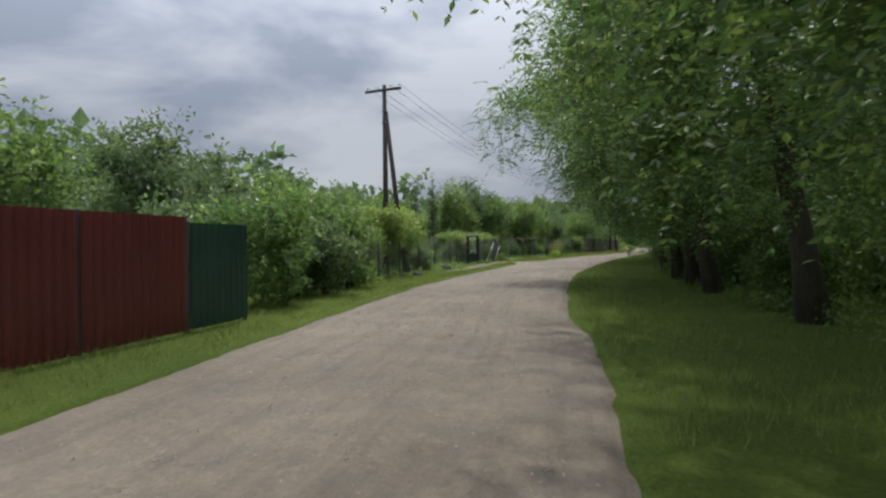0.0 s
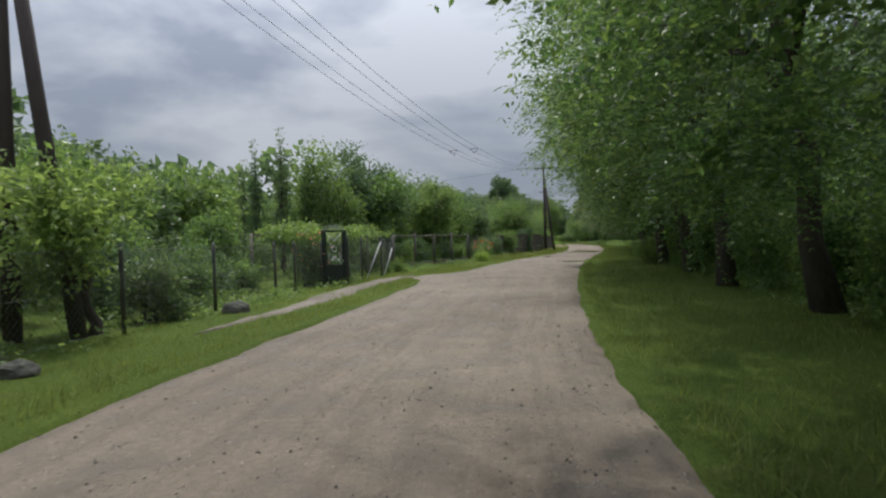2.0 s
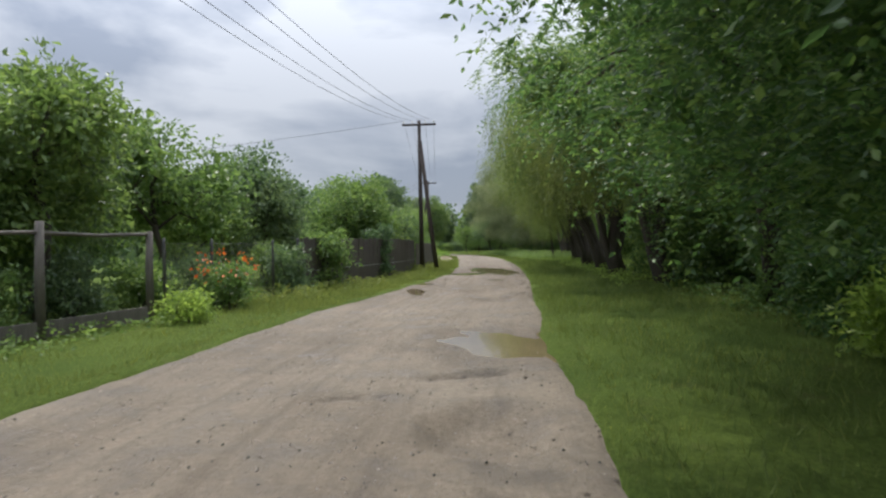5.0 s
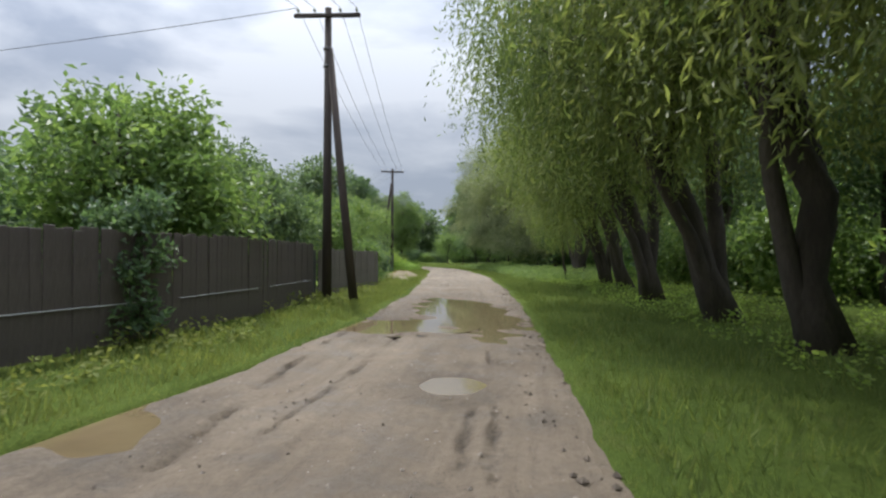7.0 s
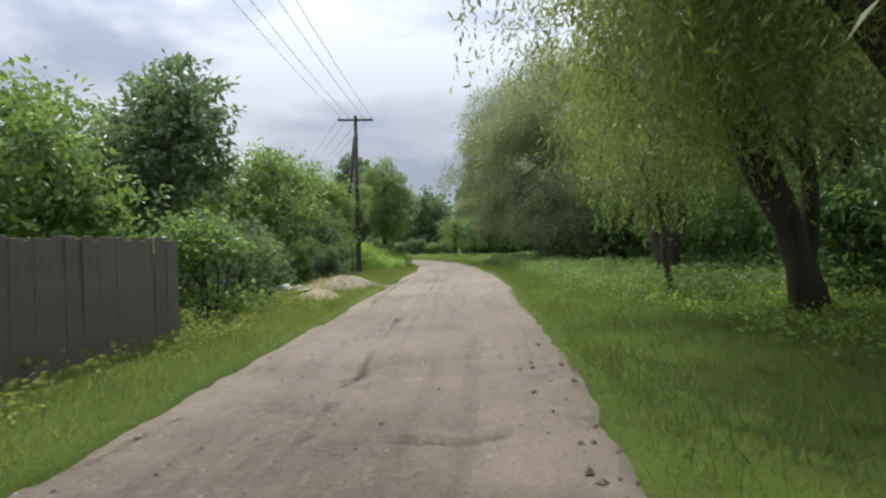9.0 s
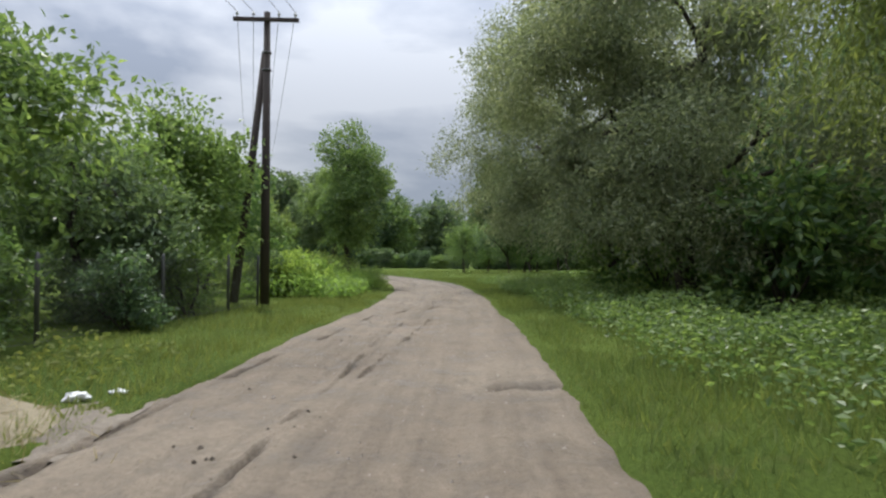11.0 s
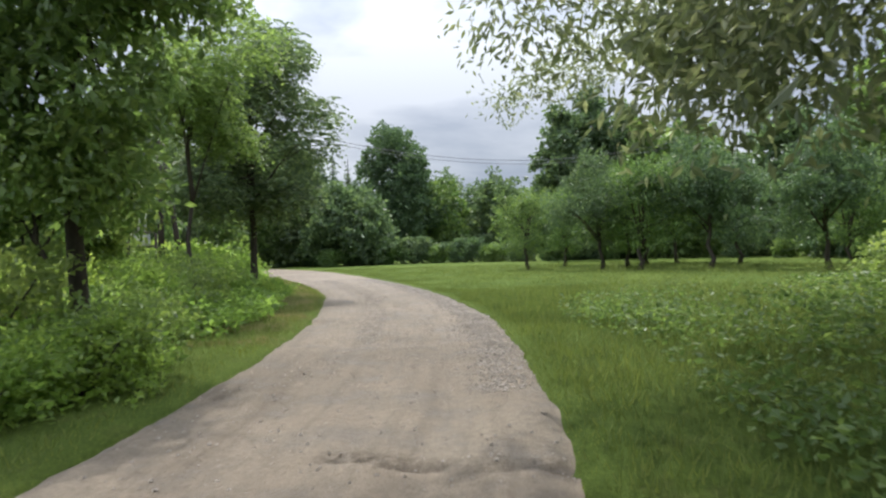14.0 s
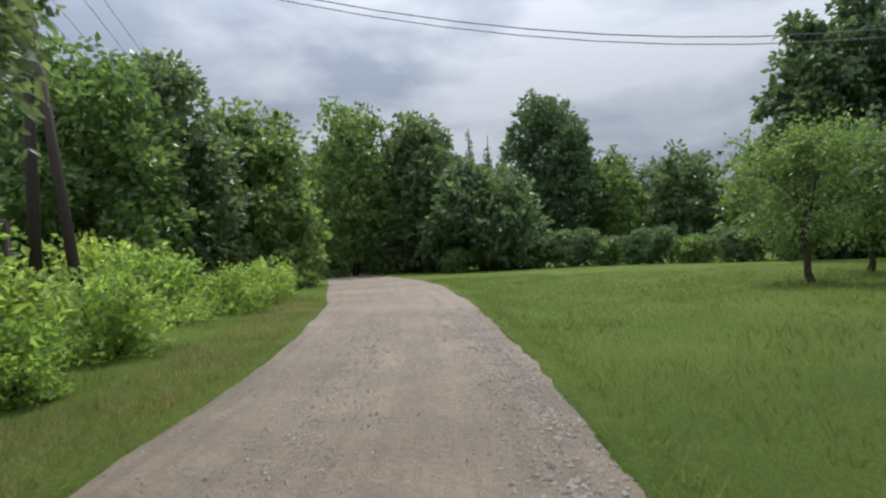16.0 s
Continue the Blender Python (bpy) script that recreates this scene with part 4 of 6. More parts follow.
def copies(protos, spots, seed, low=0.9, high=1.15, swing=60, stretch=0.1):
    r = rng_of(seed)
    for i, (x, y) in enumerate(spots):
        s = r.uniform(low, high)
        copy_thing(protos[i % len(protos)], pose(x, y, 0, 0, 0, r.uniform(-swing, swing)) @ Matrix.Diagonal((s, s, s * r.uniform(1 - stretch, 1 + stretch), 1)))


def beside(y, off, table=RIGHT):
    return (float(along(table, y)) + off, y)


def shade_locust(x, y, seed):
    """A bare-stemmed locust added for its shade: the crown spreads high over the verge, mostly above the view."""
    r = rng_of(seed)
    lobes = np.concatenate([heap_of_lobes(r, 14, (-3.7, 0, 6.7), (1.9, 2.5, 1.2), 1.15, 0.8), heap_of_lobes(r, 5, (-1.0, 0, 8.0), (1.4, 2.0, 1.2), 1.2, 0.8)])
    arrays = with_core(r, frond_crown(r, lobes, 1350, 9, 0.095, 0.55), lobes, 2600, 0.15)
    return tree("locust_tree", x, y, (0, 0, -0.1), (-1.3, 0.2, 8.6), lobes, 0.17, arrays, LEAF_LOCUST, "bare stemmed locust tree added to shade the verge from its high crown", "tree", "trees beside the road", 0.5, 9, seed)


locusts = [locust_tree(*beside(10.2, 3.5), 41), locust_tree(*beside(16.0, 3.5), 42), locust_tree(*beside(21.8, 3.5), 43)]
locust_tree(*beside(19.2, 3.6), 44, 4600, [(-5.9, 1.6, 4.3, 0.5, 0.6, 0.35), (-5.0, 1.9, 4.8, 0.6, 0.6, 0.35), (-4.0, 1.9, 5.2, 0.7, 0.7, 0.4), (-3.1, 1.6, 5.6, 0.8, 0.8, 0.5), (-6.2, 1.6, 5.3, 0.6, 0.6, 0.5), (-5.3, 1.6, 5.9, 0.8, 0.8, 0.6), (-4.4, 1.4, 6.5, 0.9, 0.9, 0.8), (-3.4, 1.2, 7.2, 1.0, 1.0, 0.9), (-5.8, 3.0, 6.4, 1.0, 1.1, 0.75), (-4.6, 3.6, 7.0, 1.1, 1.1, 0.8), (-5.2, 5.0, 6.8, 1.0, 1.1, 0.75), (-3.6, 4.6, 6.6, 1.1, 1.2, 0.8), (-4.2, 2.2, 6.2, 1.0, 1.1, 0.7), (-3.0, 3.0, 6.8, 1.2, 1.2, 0.9)])
copies(locusts, [beside(4.4, 3.3), beside(27.5, 3.6), beside(33.0, 3.5), beside(38.5, 3.7), beside(44.0, 3.5), beside(54.2, 4.6)], 5, 0.95, 1.1, 25)
locust_tree(*beside(48.0, 3.6), 48, 4300, [(-5.0, -0.4, 5.9, 0.8, 0.9, 0.7), (-4.6, 0.2, 4.8, 0.8, 0.9, 0.6), (-5.1, 0.5, 7.0, 0.9, 0.9, 0.7), (-4.0, -0.6, 3.9, 0.7, 0.9, 0.5), (-3.9, 0.3, 6.0, 1.0, 1.0, 0.8), (-4.2, 0.6, 7.8, 1.0, 1.0, 0.8), (-3.4, 0.0, 4.8, 0.9, 1.0, 0.7)])
# added trees, crowns mostly above the view, that shade the right verge
high = [shade_locust(*beside(42.4, 4.2), 45)]
copies(high, [beside(62.2, 4.4), beside(65.6, 5.2)], 47, 0.92, 1.0, 12)
copies(locusts, [beside(-1.5, 3.8), beside(59.0, 6.2)], 6, 0.9, 1.0, 35)
wild = [wood_tree(*beside(6.0, 8.4), 51), wood_tree(*beside(13.5, 8.0), 52), wood_tree(*beside(20.0, 8.8), 53)]
copies(wild, [beside(y, 8.0 + (k % 3) * 0.9) for k, y in enumerate((0, 26, 31.5, 37, 43, 49, 55.5, 61))], 7, 0.85, 1.15)
copies(wild, [beside(y, 12.5 + (k % 3) * 1.2) for k, y in enumerate((3, 9, 15.5, 22, 28, 34, 40, 46, 52, 58, 64))], 8, 0.9, 1.25)
thicket = [bush("thicket_bush", *beside(8.0, 5.8), 2.9, 1.8, LEAF_LOCUST, "dark leafy undergrowth bush in the shade of trees", 61, 420, 8, 0.17, group="undergrowth"),
           bush("thicket_bush", *beside(11.5, 6.4), 3.2, 2.0, LEAF_GARDEN, "leafy green undergrowth bush in the shade of trees", 62, 420, 8, 0.17, group="undergrowth")]
copies(thicket, [beside(y, 5.0 + (k * 37 % 10) * 0.16) for k, y in enumerate((4.5, 14.6, 17.8, 21, 24.3, 27.5, 30.5, 33.5, 36.6, 40, 43, 46.2, 49.5, 52.5, 56, 59))], 9, 0.75, 1.1, 180)
copies(thicket, [beside(y, 7.6 + (k * 37 % 10) * 0.2) for k, y in enumerate((6, 13, 19, 25, 32, 38, 44, 48, 54, 60))], 10, 0.9, 1.3, 180)
copies(thicket, [beside(y, 3.9 + (k * 37 % 10) * 0.09) for k, y in enumerate((12.2, 18.8, 23.5, 26.0, 29.5, 32.0, 35.5, 37.8, 41.2, 47.5, 51.0, 54.0))], 49, 0.55, 0.8, 180)
copies(wild, [(12.4, 60.6), (12.6, 64.0)], 38, 0.85, 0.95)
copies(thicket, [(9.9, 59.6), (10.3, 61.6), (10.9, 64.0)], 39, 0.9, 1.1, 180)
bush("roadside_bush", 5.25, 44.8, 1.5, 1.0, LEAF_YELLOW, "low yellow green bush on the grassy verge", 64, 330, 9, 0.10)
bush("roadside_bush", 6.6, 49.0, 0.9, 1.1, LEAF_WEED, "low bright green bush on the grassy verge", 65, 260, 9, 0.10)


# ---- willows ----
def willow_tree(x, y, seed, lean=(-0.5, 0.3), strands=2700, height=10.5, low=2.5):
    r = rng_of(seed)
    lobes = np.concatenate([heap_of_lobes(r, 14, (lean[0] + 0.1, lean[1], height * 0.66), (3.5, 3.5, height * 0.28), 1.5, 0.85), heap_of_lobes(r, 8, (lean[0] - 1.0, lean[1], height * 0.54), (2.2, 3.4, 1.0), 1.0, 0.8)])
    arrays = with_core(r, strand_crown(r, lobes, strands, 16, 0.15, 2.7, 0.35, low), lobes, 3000, 0.17)
    return tree("willow_tree", x, y, (0.25, -0.1, -0.1), (lean[0] * 1.6, lean[1], height * 0.72), lobes, 0.29, arrays, LEAF_WILLOW, "large willow tree with hanging strands beside the road", "tree", "willows beside the road", 0.35, 10, seed, forks=(((0.32, 0.16, -0.1), (lean[0] * 0.3 + 1.1, lean[1] + 0.9, height * 0.62), 0.22), ((0.12, -0.16, -0.1), (lean[0] - 1.1, lean[1] - 0.6, height * 0.6), 0.17)))


willows = [willow_tree(11.0, 71.0, 71, (-1.5, 0.6), low=2.1), willow_tree(12.0, 76.3, 72, (-0.9, 0.3), low=1.5), willow_tree(10.2, 67.3, 73, (-0.3, 0.6))]
copies(willows, [(13.9, 82.4), (14.7, 86.6), (17.0, 97.0)], 12, 0.9, 1.08, 30)
# one more willow, added so its overhead crown shades the near verge
copies(willows[2:], [(9.3, 61.2)], 48, 0.9, 0.95, 10)
bm_thin = rng_of(75)
thin_lobes = heap_of_lobes(bm_thin, 7, (-0.4, 0, 3.6), (1.0, 1.0, 1.0), 0.7, 0.8)
tree("young_willow_tree", 14.5, 91.0, (0, 0, -0.1), (-0.5, 0, 3.4), thin_lobes, 0.09, strand_crown(bm_thin, thin_lobes, 320, 14, 0.15, 1.2, 0.4, 1.6), LEAF_WILLOW, "slim young willow with leaning trunk on the grass", "tree", seed=75)
copies(thicket, [(15.6, 63.5), (16.4, 67.0), (17.0, 71.0), (17.2, 76.5), (17.6, 80.0), (18.0, 86.0), (18.6, 90.0), (19.4, 95.0), (20.4, 98.5), (17.5, 68.5), (18.5, 72.5), (19.5, 77.5), (20.5, 82.0), (21.0, 87.0), (22.0, 92.0), (23.0, 97.0)], 13, 1.0, 1.35, 180)
copies(wild, [(18.0, 74.5), (18.8, 83.5), (20.0, 92.0), (16.8, 65.0)], 34, 0.9, 1.1)
copies(wild, [(22.5, 70), (23.5, 76), (24.5, 82), (25.5, 88), (26.5, 95), (28.0, 101)], 14, 0.95, 1.2)


# ---- grey willows and thicket before the meadow ----
def grey_willow(x, y, seed, wide=4.6, height=11.5, sprays=2400, reach=(), leaf=0.155):
    r = rng_of(seed)
    lobes = np.concatenate([heap_of_lobes(r, 16, (0, 0, height * 0.62), (wide, wide * 0.9, height * 0.3), 1.6, 0.8), heap_of_lobes(r, 10, (-1.0, 0, height * 0.32), (wide * 1.05, wide, height * 0.16), 1.2, 0.8)])
    arrays = with_core(r, clump_crown(r, lobes, 3600, 11, 0.18, 0.36, 0.42, 0.35, 0.42), lobes, 3400, 0.27)
    if len(reach):
        v, q = clump_crown(r, reach, sprays, 11, leaf, 0.36, 0.4, 0.35, 0.42)
        arrays = np.concatenate([arrays[0], v]), np.concatenate([arrays[1], q + len(arrays[0])])
        lobes = np.concatenate([lobes, reach])
    return tree("grey_willow_tree", x, y, (0, 0, -0.1), (0.5, 0.2, height * 0.72), lobes, 0.34, arrays, LEAF_GREY, "broad grey green willow with dark trunk beyond the weeds", "tree", "", 0.8, 14, seed, forks=(((-0.1, 0.0, 1.6), (-4.6, 0.6, 4.7), 0.2),))


grey_willow(18.9, 117.2, 81, 5.2, 12.5, 5600, [(-7.6, 1.2, 5.6, 0.8, 0.9, 0.6), (-6.8, 0.4, 6.4, 1.0, 1.1, 0.8), (-5.8, 1.0, 5.0, 1.1, 1.2, 0.9), (-5.6, 0.0, 7.4, 1.2, 1.2, 1.0), (-4.8, 2.5, 6.0, 1.3, 1.4, 1.0), (-4.6, -1.5, 4.2, 1.2, 1.3, 1.1), (-4.2, 4.4, 4.9, 1.3, 1.3, 0.8), (-6.4, 1.6, 3.9, 0.8, 0.8, 0.9), (-6.3, 8.0, 4.3, 0.5, 0.5, 0.4), (-5.6, 7.7, 4.6, 0.7, 0.6, 0.4), (-4.7, 7.4, 4.9, 0.7, 0.7, 0.4), (-3.6, 6.4, 5.3, 0.8, 0.8, 0.5), (-4.4, 8.1, 4.9, 0.5, 0.5, 0.35), (-4.9, -1.0, 7.4, 1.5, 1.5, 1.2), (-3.4, -2.0, 8.6, 1.6, 1.6, 1.3), (-4.8, -2.6, 5.8, 1.4, 1.4, 1.1), (-2.5, 5.0, 5.8, 1.0, 1.0, 0.7), (-4.6, 0.0, 9.4, 1.5, 1.5, 1.2), (-3.2, 1.0, 10.6, 1.5, 1.5, 1.2), (-5.6, 0.6, 8.3, 1.2, 1.2, 1.0), (-5.2, -0.4, 5.9, 1.2, 1.2, 0.9), (-6.2, -0.6, 5.4, 0.9, 0.9, 0.7), (-4.6, 0.0, 10.9, 1.5, 1.5, 1.2), (-3.0, 0.5, 12.1, 1.6, 1.6, 1.3), (-5.5, 0.4, 9.7, 1.2, 1.2, 1.0), (-1.0, 0.0, 12.7, 1.7, 1.7, 1.3), (-4.0, 6.0, 8.6, 1.4, 1.5, 1.0), (-2.6, 7.2, 9.0, 1.4, 1.5, 1.0), (-5.2, 4.4, 8.6, 1.3, 1.4, 1.0), (-1.0, 8.0, 8.6, 1.5, 1.5, 1.0), (0.8, 6.0, 8.0, 1.6, 1.6, 1.2), (-4.6, -3.2, 2.6, 1.2, 1.2, 1.0), (-4.9, -0.8, 3.0, 1.2, 1.2, 1.1), (-3.7, -5.0, 2.3, 1.2, 1.2, 1.0), (-4.2, -2.0, 4.2, 1.3, 1.3, 1.0)], 0.12)
grey_willow(18.2, 109.0, 82, 4.4, 12.0, 3600, [(-4.6, -1.0, 7.0, 1.4, 1.6, 1.2), (-5.0, 1.5, 7.4, 1.5, 1.6, 1.2), (-4.4, 3.5, 6.6, 1.3, 1.5, 1.1), (-3.8, -3.2, 7.6, 1.5, 1.6, 1.3), (-3.6, 1.0, 9.2, 1.6, 1.8, 1.4), (-2.5, -2.5, 10.0, 1.6, 1.6, 1.4), (-2.6, -3.6, 2.2, 1.3, 1.2, 1.1), (-3.4, -1.6, 2.7, 1.3, 1.3, 1.2), (-1.0, -4.4, 2.0, 1.3, 1.2, 1.1), (1.4, -4.6, 2.2, 1.4, 1.2, 1.2), (-2.2, -4.0, 4.2, 1.4, 1.3, 1.1), (0.6, -4.8, 4.4, 1.5, 1.3, 1.1), (3.2, -4.4, 3.2, 1.5, 1.3, 1.3)])
copies(thicket, [(17.8, 104), (19, 109.0), (18.4, 111.8), (19.8, 114.2), (21.5, 112), (19.4, 118.5), (21.5, 121), (23.5, 117.5), (24.5, 122), (20.5, 101), (18.6, 106.6), (22.5, 106)], 15, 1.15, 1.6, 180)
copies(wild, [(24, 104), (25, 109), (26, 114), (27, 119), (28, 124), (33, 115), (31, 107)], 16, 1.0, 1.25)
bush("roadside_bush", 21.6, 126.6, 2.2, 1.7, LEAF_YELLOW, "bright yellow green bush at the meadow's edge", 84, 420, 9, 0.13)


# ---- meadow with fruit trees, woods behind ----
def fruit_tree(x, y, seed, height=4.2, wide=1.9, leaf=None, label="low apple tree with leaning trunk in the meadow", trunk=0.11, size=0.17, sprays=480, group="orchard"):
    r = rng_of(seed)
    lobes = heap_of_lobes(r, 11, (0, 0, height * 0.58), (wide * 0.78, wide * 0.78, height * 0.29), wide * 0.42, 0.8)
    arrays = clump_crown(r, lobes, sprays, 10, size, 0.55, 0.26)
    return tree("fruit_tree", x, y, (0.15, 0, -0.1), (-0.15, 0.1, height * 0.6), lobes, trunk, arrays, leaf or LEAF_GARDEN, label, "tree", group, 0.3, 8, seed)


orchard = [fruit_tree(14.9, 148.2, 91, 5.0, 2.3, size=0.14, sprays=700), fruit_tree(18.6, 145.4, 92, 6.6, 2.8, LEAF_DARK, "low dark apple tree with leaning trunk in the meadow", size=0.17, sprays=1000)]
copies(orchard, [(20.2, 143.4), (23.0, 142.0), (22.0, 149.0), (26.0, 146.0), (17.9, 152.5), (26.5, 138.5), (30.0, 143.0), (25.0, 153.0), (20.6, 147.2)], 17, 1.0, 1.25, 180)


def dense_lobes(r, height, wide, low, lobes=26):
    """Lobes packed into one egg-shaped crown from low to the top."""
    out = []
    for k in range(lobes):
        s = (k + 0.5) / lobes
        size = wide * r.uniform(0.36, 0.5) * (1.0 - 0.3 * s)
        z = low + (height - low - size * 0.7) * s
        girth = max(0.0, wide * math.sqrt(max(0.0, 1 - abs(2 * s ** 0.85 - 0.8) ** 2.2 * 0.6)) * (1 - 0.1 * s) - size * 0.45)
        turn = 2.4 * k + r.normal() * 0.3
        out.append((girth * math.cos(turn), girth * math.sin(turn), max(z, size * 0.6), size, size, size * 1.1))
    out.append((0, 0, height * 0.5, wide * 0.6, wide * 0.6, height * 0.38))
    return np.array(out)


def tall_tree(x, y, seed, height, wide, leaf=None, label="tall dark tree at the far edge of the meadow", sprays=1700, low=0.8, size=0.30, group="far trees"):
    r = rng_of(seed)
    lobes = dense_lobes(r, height, wide, low)
    arrays = clump_crown(r, lobes, sprays, 8, size * 1.55, 0.62, 0.42, 0.2, 0.3)
    return tree("tall_tree", x, y, (0, 0, -0.1), (0, 0, height * 0.8), lobes, 0.22, arrays, leaf or LEAF_DARK, label, "tree", group, 0.4, 8, seed)


def spruce(x, y, seed, height, wide):
    """A pointed conifer: drooping tiers of needles round a straight stem."""
    r = rng_of(seed)
    lobes = []
    for k in range(22):
        s = k / 22
        reach = wide * (1 - s) * r.uniform(0.75, 1.1)
        for a in np.arange(5) * 1.2566 + k * 0.7:
            lobes.append((reach * 0.6 * math.cos(a), reach * 0.6 * math.sin(a), 0.6 + (height - 0.7) * s, reach * 0.45 + 0.06, reach * 0.45 + 0.06, 0.25))
    return tree("spruce_tree", x, y, (0, 0, -0.1), (0, 0, height), lobes, 0.14, clump_crown(r, lobes, 900, 8, 0.26, 0.35, 0.2, 0.5), LEAF_DARK, "dark pointed spruce at the far edge of the meadow", "tree", "spruces", 0.05, 6, seed)


tall_tree(23.3, 170.0, 101, 15.6, 3.4)
tall_tree(20.4, 168.5, 121, 14.0, 2.8)
tall_tree(26.6, 171.0, 122, 14.6, 3.4)
tall_tree(0.3, 203.0, 102, 20.3, 6.2, sprays=3800, size=0.36)
tall_tree(-6.5, 175.7, 103, 12.9, 3.6, LEAF_DARK, "round topped dark tree at the far edge of the meadow")
tall_tree(-0.8, 173.3, 113, 8.1, 4.2, LEAF_DARK, "broad dark green tree at the far edge of the meadow")
spruce(-5.5, 188.6, 114, 14.0, 2.2)
spruce(-3.7, 189.2, 115, 13.2, 2.2)
tall_tree(8.7, 220.5, 104, 15.0, 8.0)
tall_tree(14.8, 222.5, 116, 13.3, 7.0)
tall_tree(-11.7, 174.0, 117, 14.4, 4.4, LEAF_GARDEN, "tall leafy green tree behind the wild hedge", 1500, 0.6, 0.27)
tall_tree(-8.2, 155.2, 118, 9.5, 3.1, LEAF_GARDEN, "tall leafy green tree behind the wild hedge", 1500, 0.6, 0.25)
tall_tree(-8.7, 149.8, 119, 10.5, 3.1, LEAF_DARK, "tall dark tree behind the wild hedge", 1500, 0.6, 0.24)
tall_tree(-7.5, 144.9, 120, 9.4, 2.9, LEAF_GARDEN, "tall leafy green tree behind the wild hedge", 1500, 0.6, 0.22)
far = [tall_tree(-9.5, 187.5, 105, 13.0, 4.2, sprays=620, size=0.48), tall_tree(-17.0, 183.0, 106, 13.0, 4.5, LEAF_GARDEN, "tall green tree at the far edge of the meadow", 620, 0.8, 0.48)]
copies(far, [(-24, 178), (-30, 171), (-25, 188), (-34, 182), (-13, 192), (7, 206), (16, 208), (24, 200), (31, 188), (34, 176), (38, 164), (40, 152), (41, 140), (36, 131), (-42, 172), (29, 168), (-6, 200), (-20, 192)], 18, 0.9, 1.1, 180)
hedge = [bush("field_hedge", 10.0, 176.0, 2.2, 3.4, LEAF_GARDEN, "low wild hedge at the far side of the meadow", 107, 320, 9, 0.24, 1.6, group="far hedge"),
         bush("field_hedge", 16.0, 175.0, 2.6, 3.2, LEAF_DARK, "low dark hedge at the far side of the meadow", 108, 320, 9, 0.24, 1.6, group="far hedge")]
copies(hedge, [(-2 + 2.6 * k, 170 + 3 * math.sin(0.5 * k)) for k in range(11)] + [(-3.8, 173.4), (-6.2, 175.4), (-8.6, 178.0), (-11.0, 180.6), (-17.5, 171.5), (-19.5, 174.5), (-15.2, 167.0)], 19, 0.85, 1.25, 30)
copies(hedge, [(25.5, 171), (28, 168.5), (30.5, 165), (32.5, 161), (34, 157), (35, 153), (36, 148), (36, 143), (35, 138), (33, 134), (31, 130)], 33, 0.9, 1.2, 180)


# ---- gardens on the left of the road ----
def garden_tree(x, y, seed, height=5.0, wide=2.2, leaf=None, label="leafy garden tree behind the fence", sprays=500, size=0.24, low=0.12):
    r = rng_of(seed)
    lobes = heap_of_lobes(r, 13, (0, 0, height * (0.5 + low / 2)), (wide * 0.75, wide * 0.75, height * (0.42 - low / 2)), wide * 0.4, 0.95)
    arrays = with_core(r, clump_crown(r, lobes, sprays, 10, size, 0.5, 0.3), lobes, 600, 0.26)
    return tree("garden_tree", x, y, (0, 0, -0.1), (0.1, 0.1, height * 0.75), lobes, 0.1, arrays, leaf or LEAF_GARDEN, label, "tree", "garden trees", 0.35, 8, seed)


gardens = [garden_tree(-10.5, 8.0, 111, 5.2, 2.4, sprays=760, size=0.15), garden_tree(-11.5, 14.5, 112, 5.0, 2.3, LEAF_DARK, "dark leafy garden tree behind the fence", 760, 0.15), garden_tree(-9.6, 21.0, 113, 3.8, 1.9, sprays=640, size=0.15)]
back_gardens = [garden_tree(-18.0, 8.0, 114, 5.4, 2.5, sprays=380, size=0.26), garden_tree(-17.0, 16.0, 115, 5.8, 2.4, LEAF_DARK, "dark leafy garden tree far behind the fence", 380, 0.26)]
copies(back_gardens, [(-13, 3), (-13, 18.5), (-12.5, 23.5), (-13.5, 28), (-12.5, 32.5), (-14.5, 36.5), (-13.5, 40.5), (-17, 22), (-18, 26), (-19, 31), (-18, 37), (-17, 43), (-16, 49), (-15, 55), (-13, 62)], 20, 0.85, 1.15, 180)
hedges = [bush("hedge_bush", -6.9, 11.2, 2.7, 1.3, LEAF_GARDEN, "dense green hedge bush beside the road verge", 121, 330, 9, 0.13, 1.7, group="hedge by the verge"),
          bush("hedge_bush", -7.1, 14.0, 2.5, 1.3, LEAF_DARK, "dense dark hedge bush beside the road verge", 122, 330, 9, 0.13, 1.7, group="hedge by the verge")]
copies(hedges, [(-6.5, 12.4), (-6.55, 14.6), (-6.8, 17.0), (-7.6, 10.0), (-7.4, 16.4), (-8.2, 18.4), (-8.6, 20.6), (-8.6, 12.6), (-9.2, 16.6), (-9.8, 22.6), (-9.9, 25.2), (-10.4, 28.0), (-10.2, 31.0), (-10.8, 33.8), (-11.0, 37.0), (-11.0, 40.5)], 21, 0.9, 1.15, 180)
fruit_tree(-7.9, 23.6, 123, 3.1, 1.4, LEAF_YELLOW, "small yellow green fruit tree behind the wire fence", 0.09, 0.12, 520, "")
fruit_tree(-8.0, 26.8, 124, 3.0, 1.3, LEAF_YELLOW, "small yellow green fruit tree behind the wire fence", 0.1, 0.12, 520, "")
bush("garden_shrub", -7.9, 28.6, 1.7, 0.75, LEAF_DARK, "dark dense garden shrub beside the wire fence", 125, 380, 9, 0.09)
bush("garden_shrub", -7.8, 18.2, 2.0, 0.9, LEAF_GARDEN, "green garden shrub behind the wire fence", 127, 330, 9, 0.1)
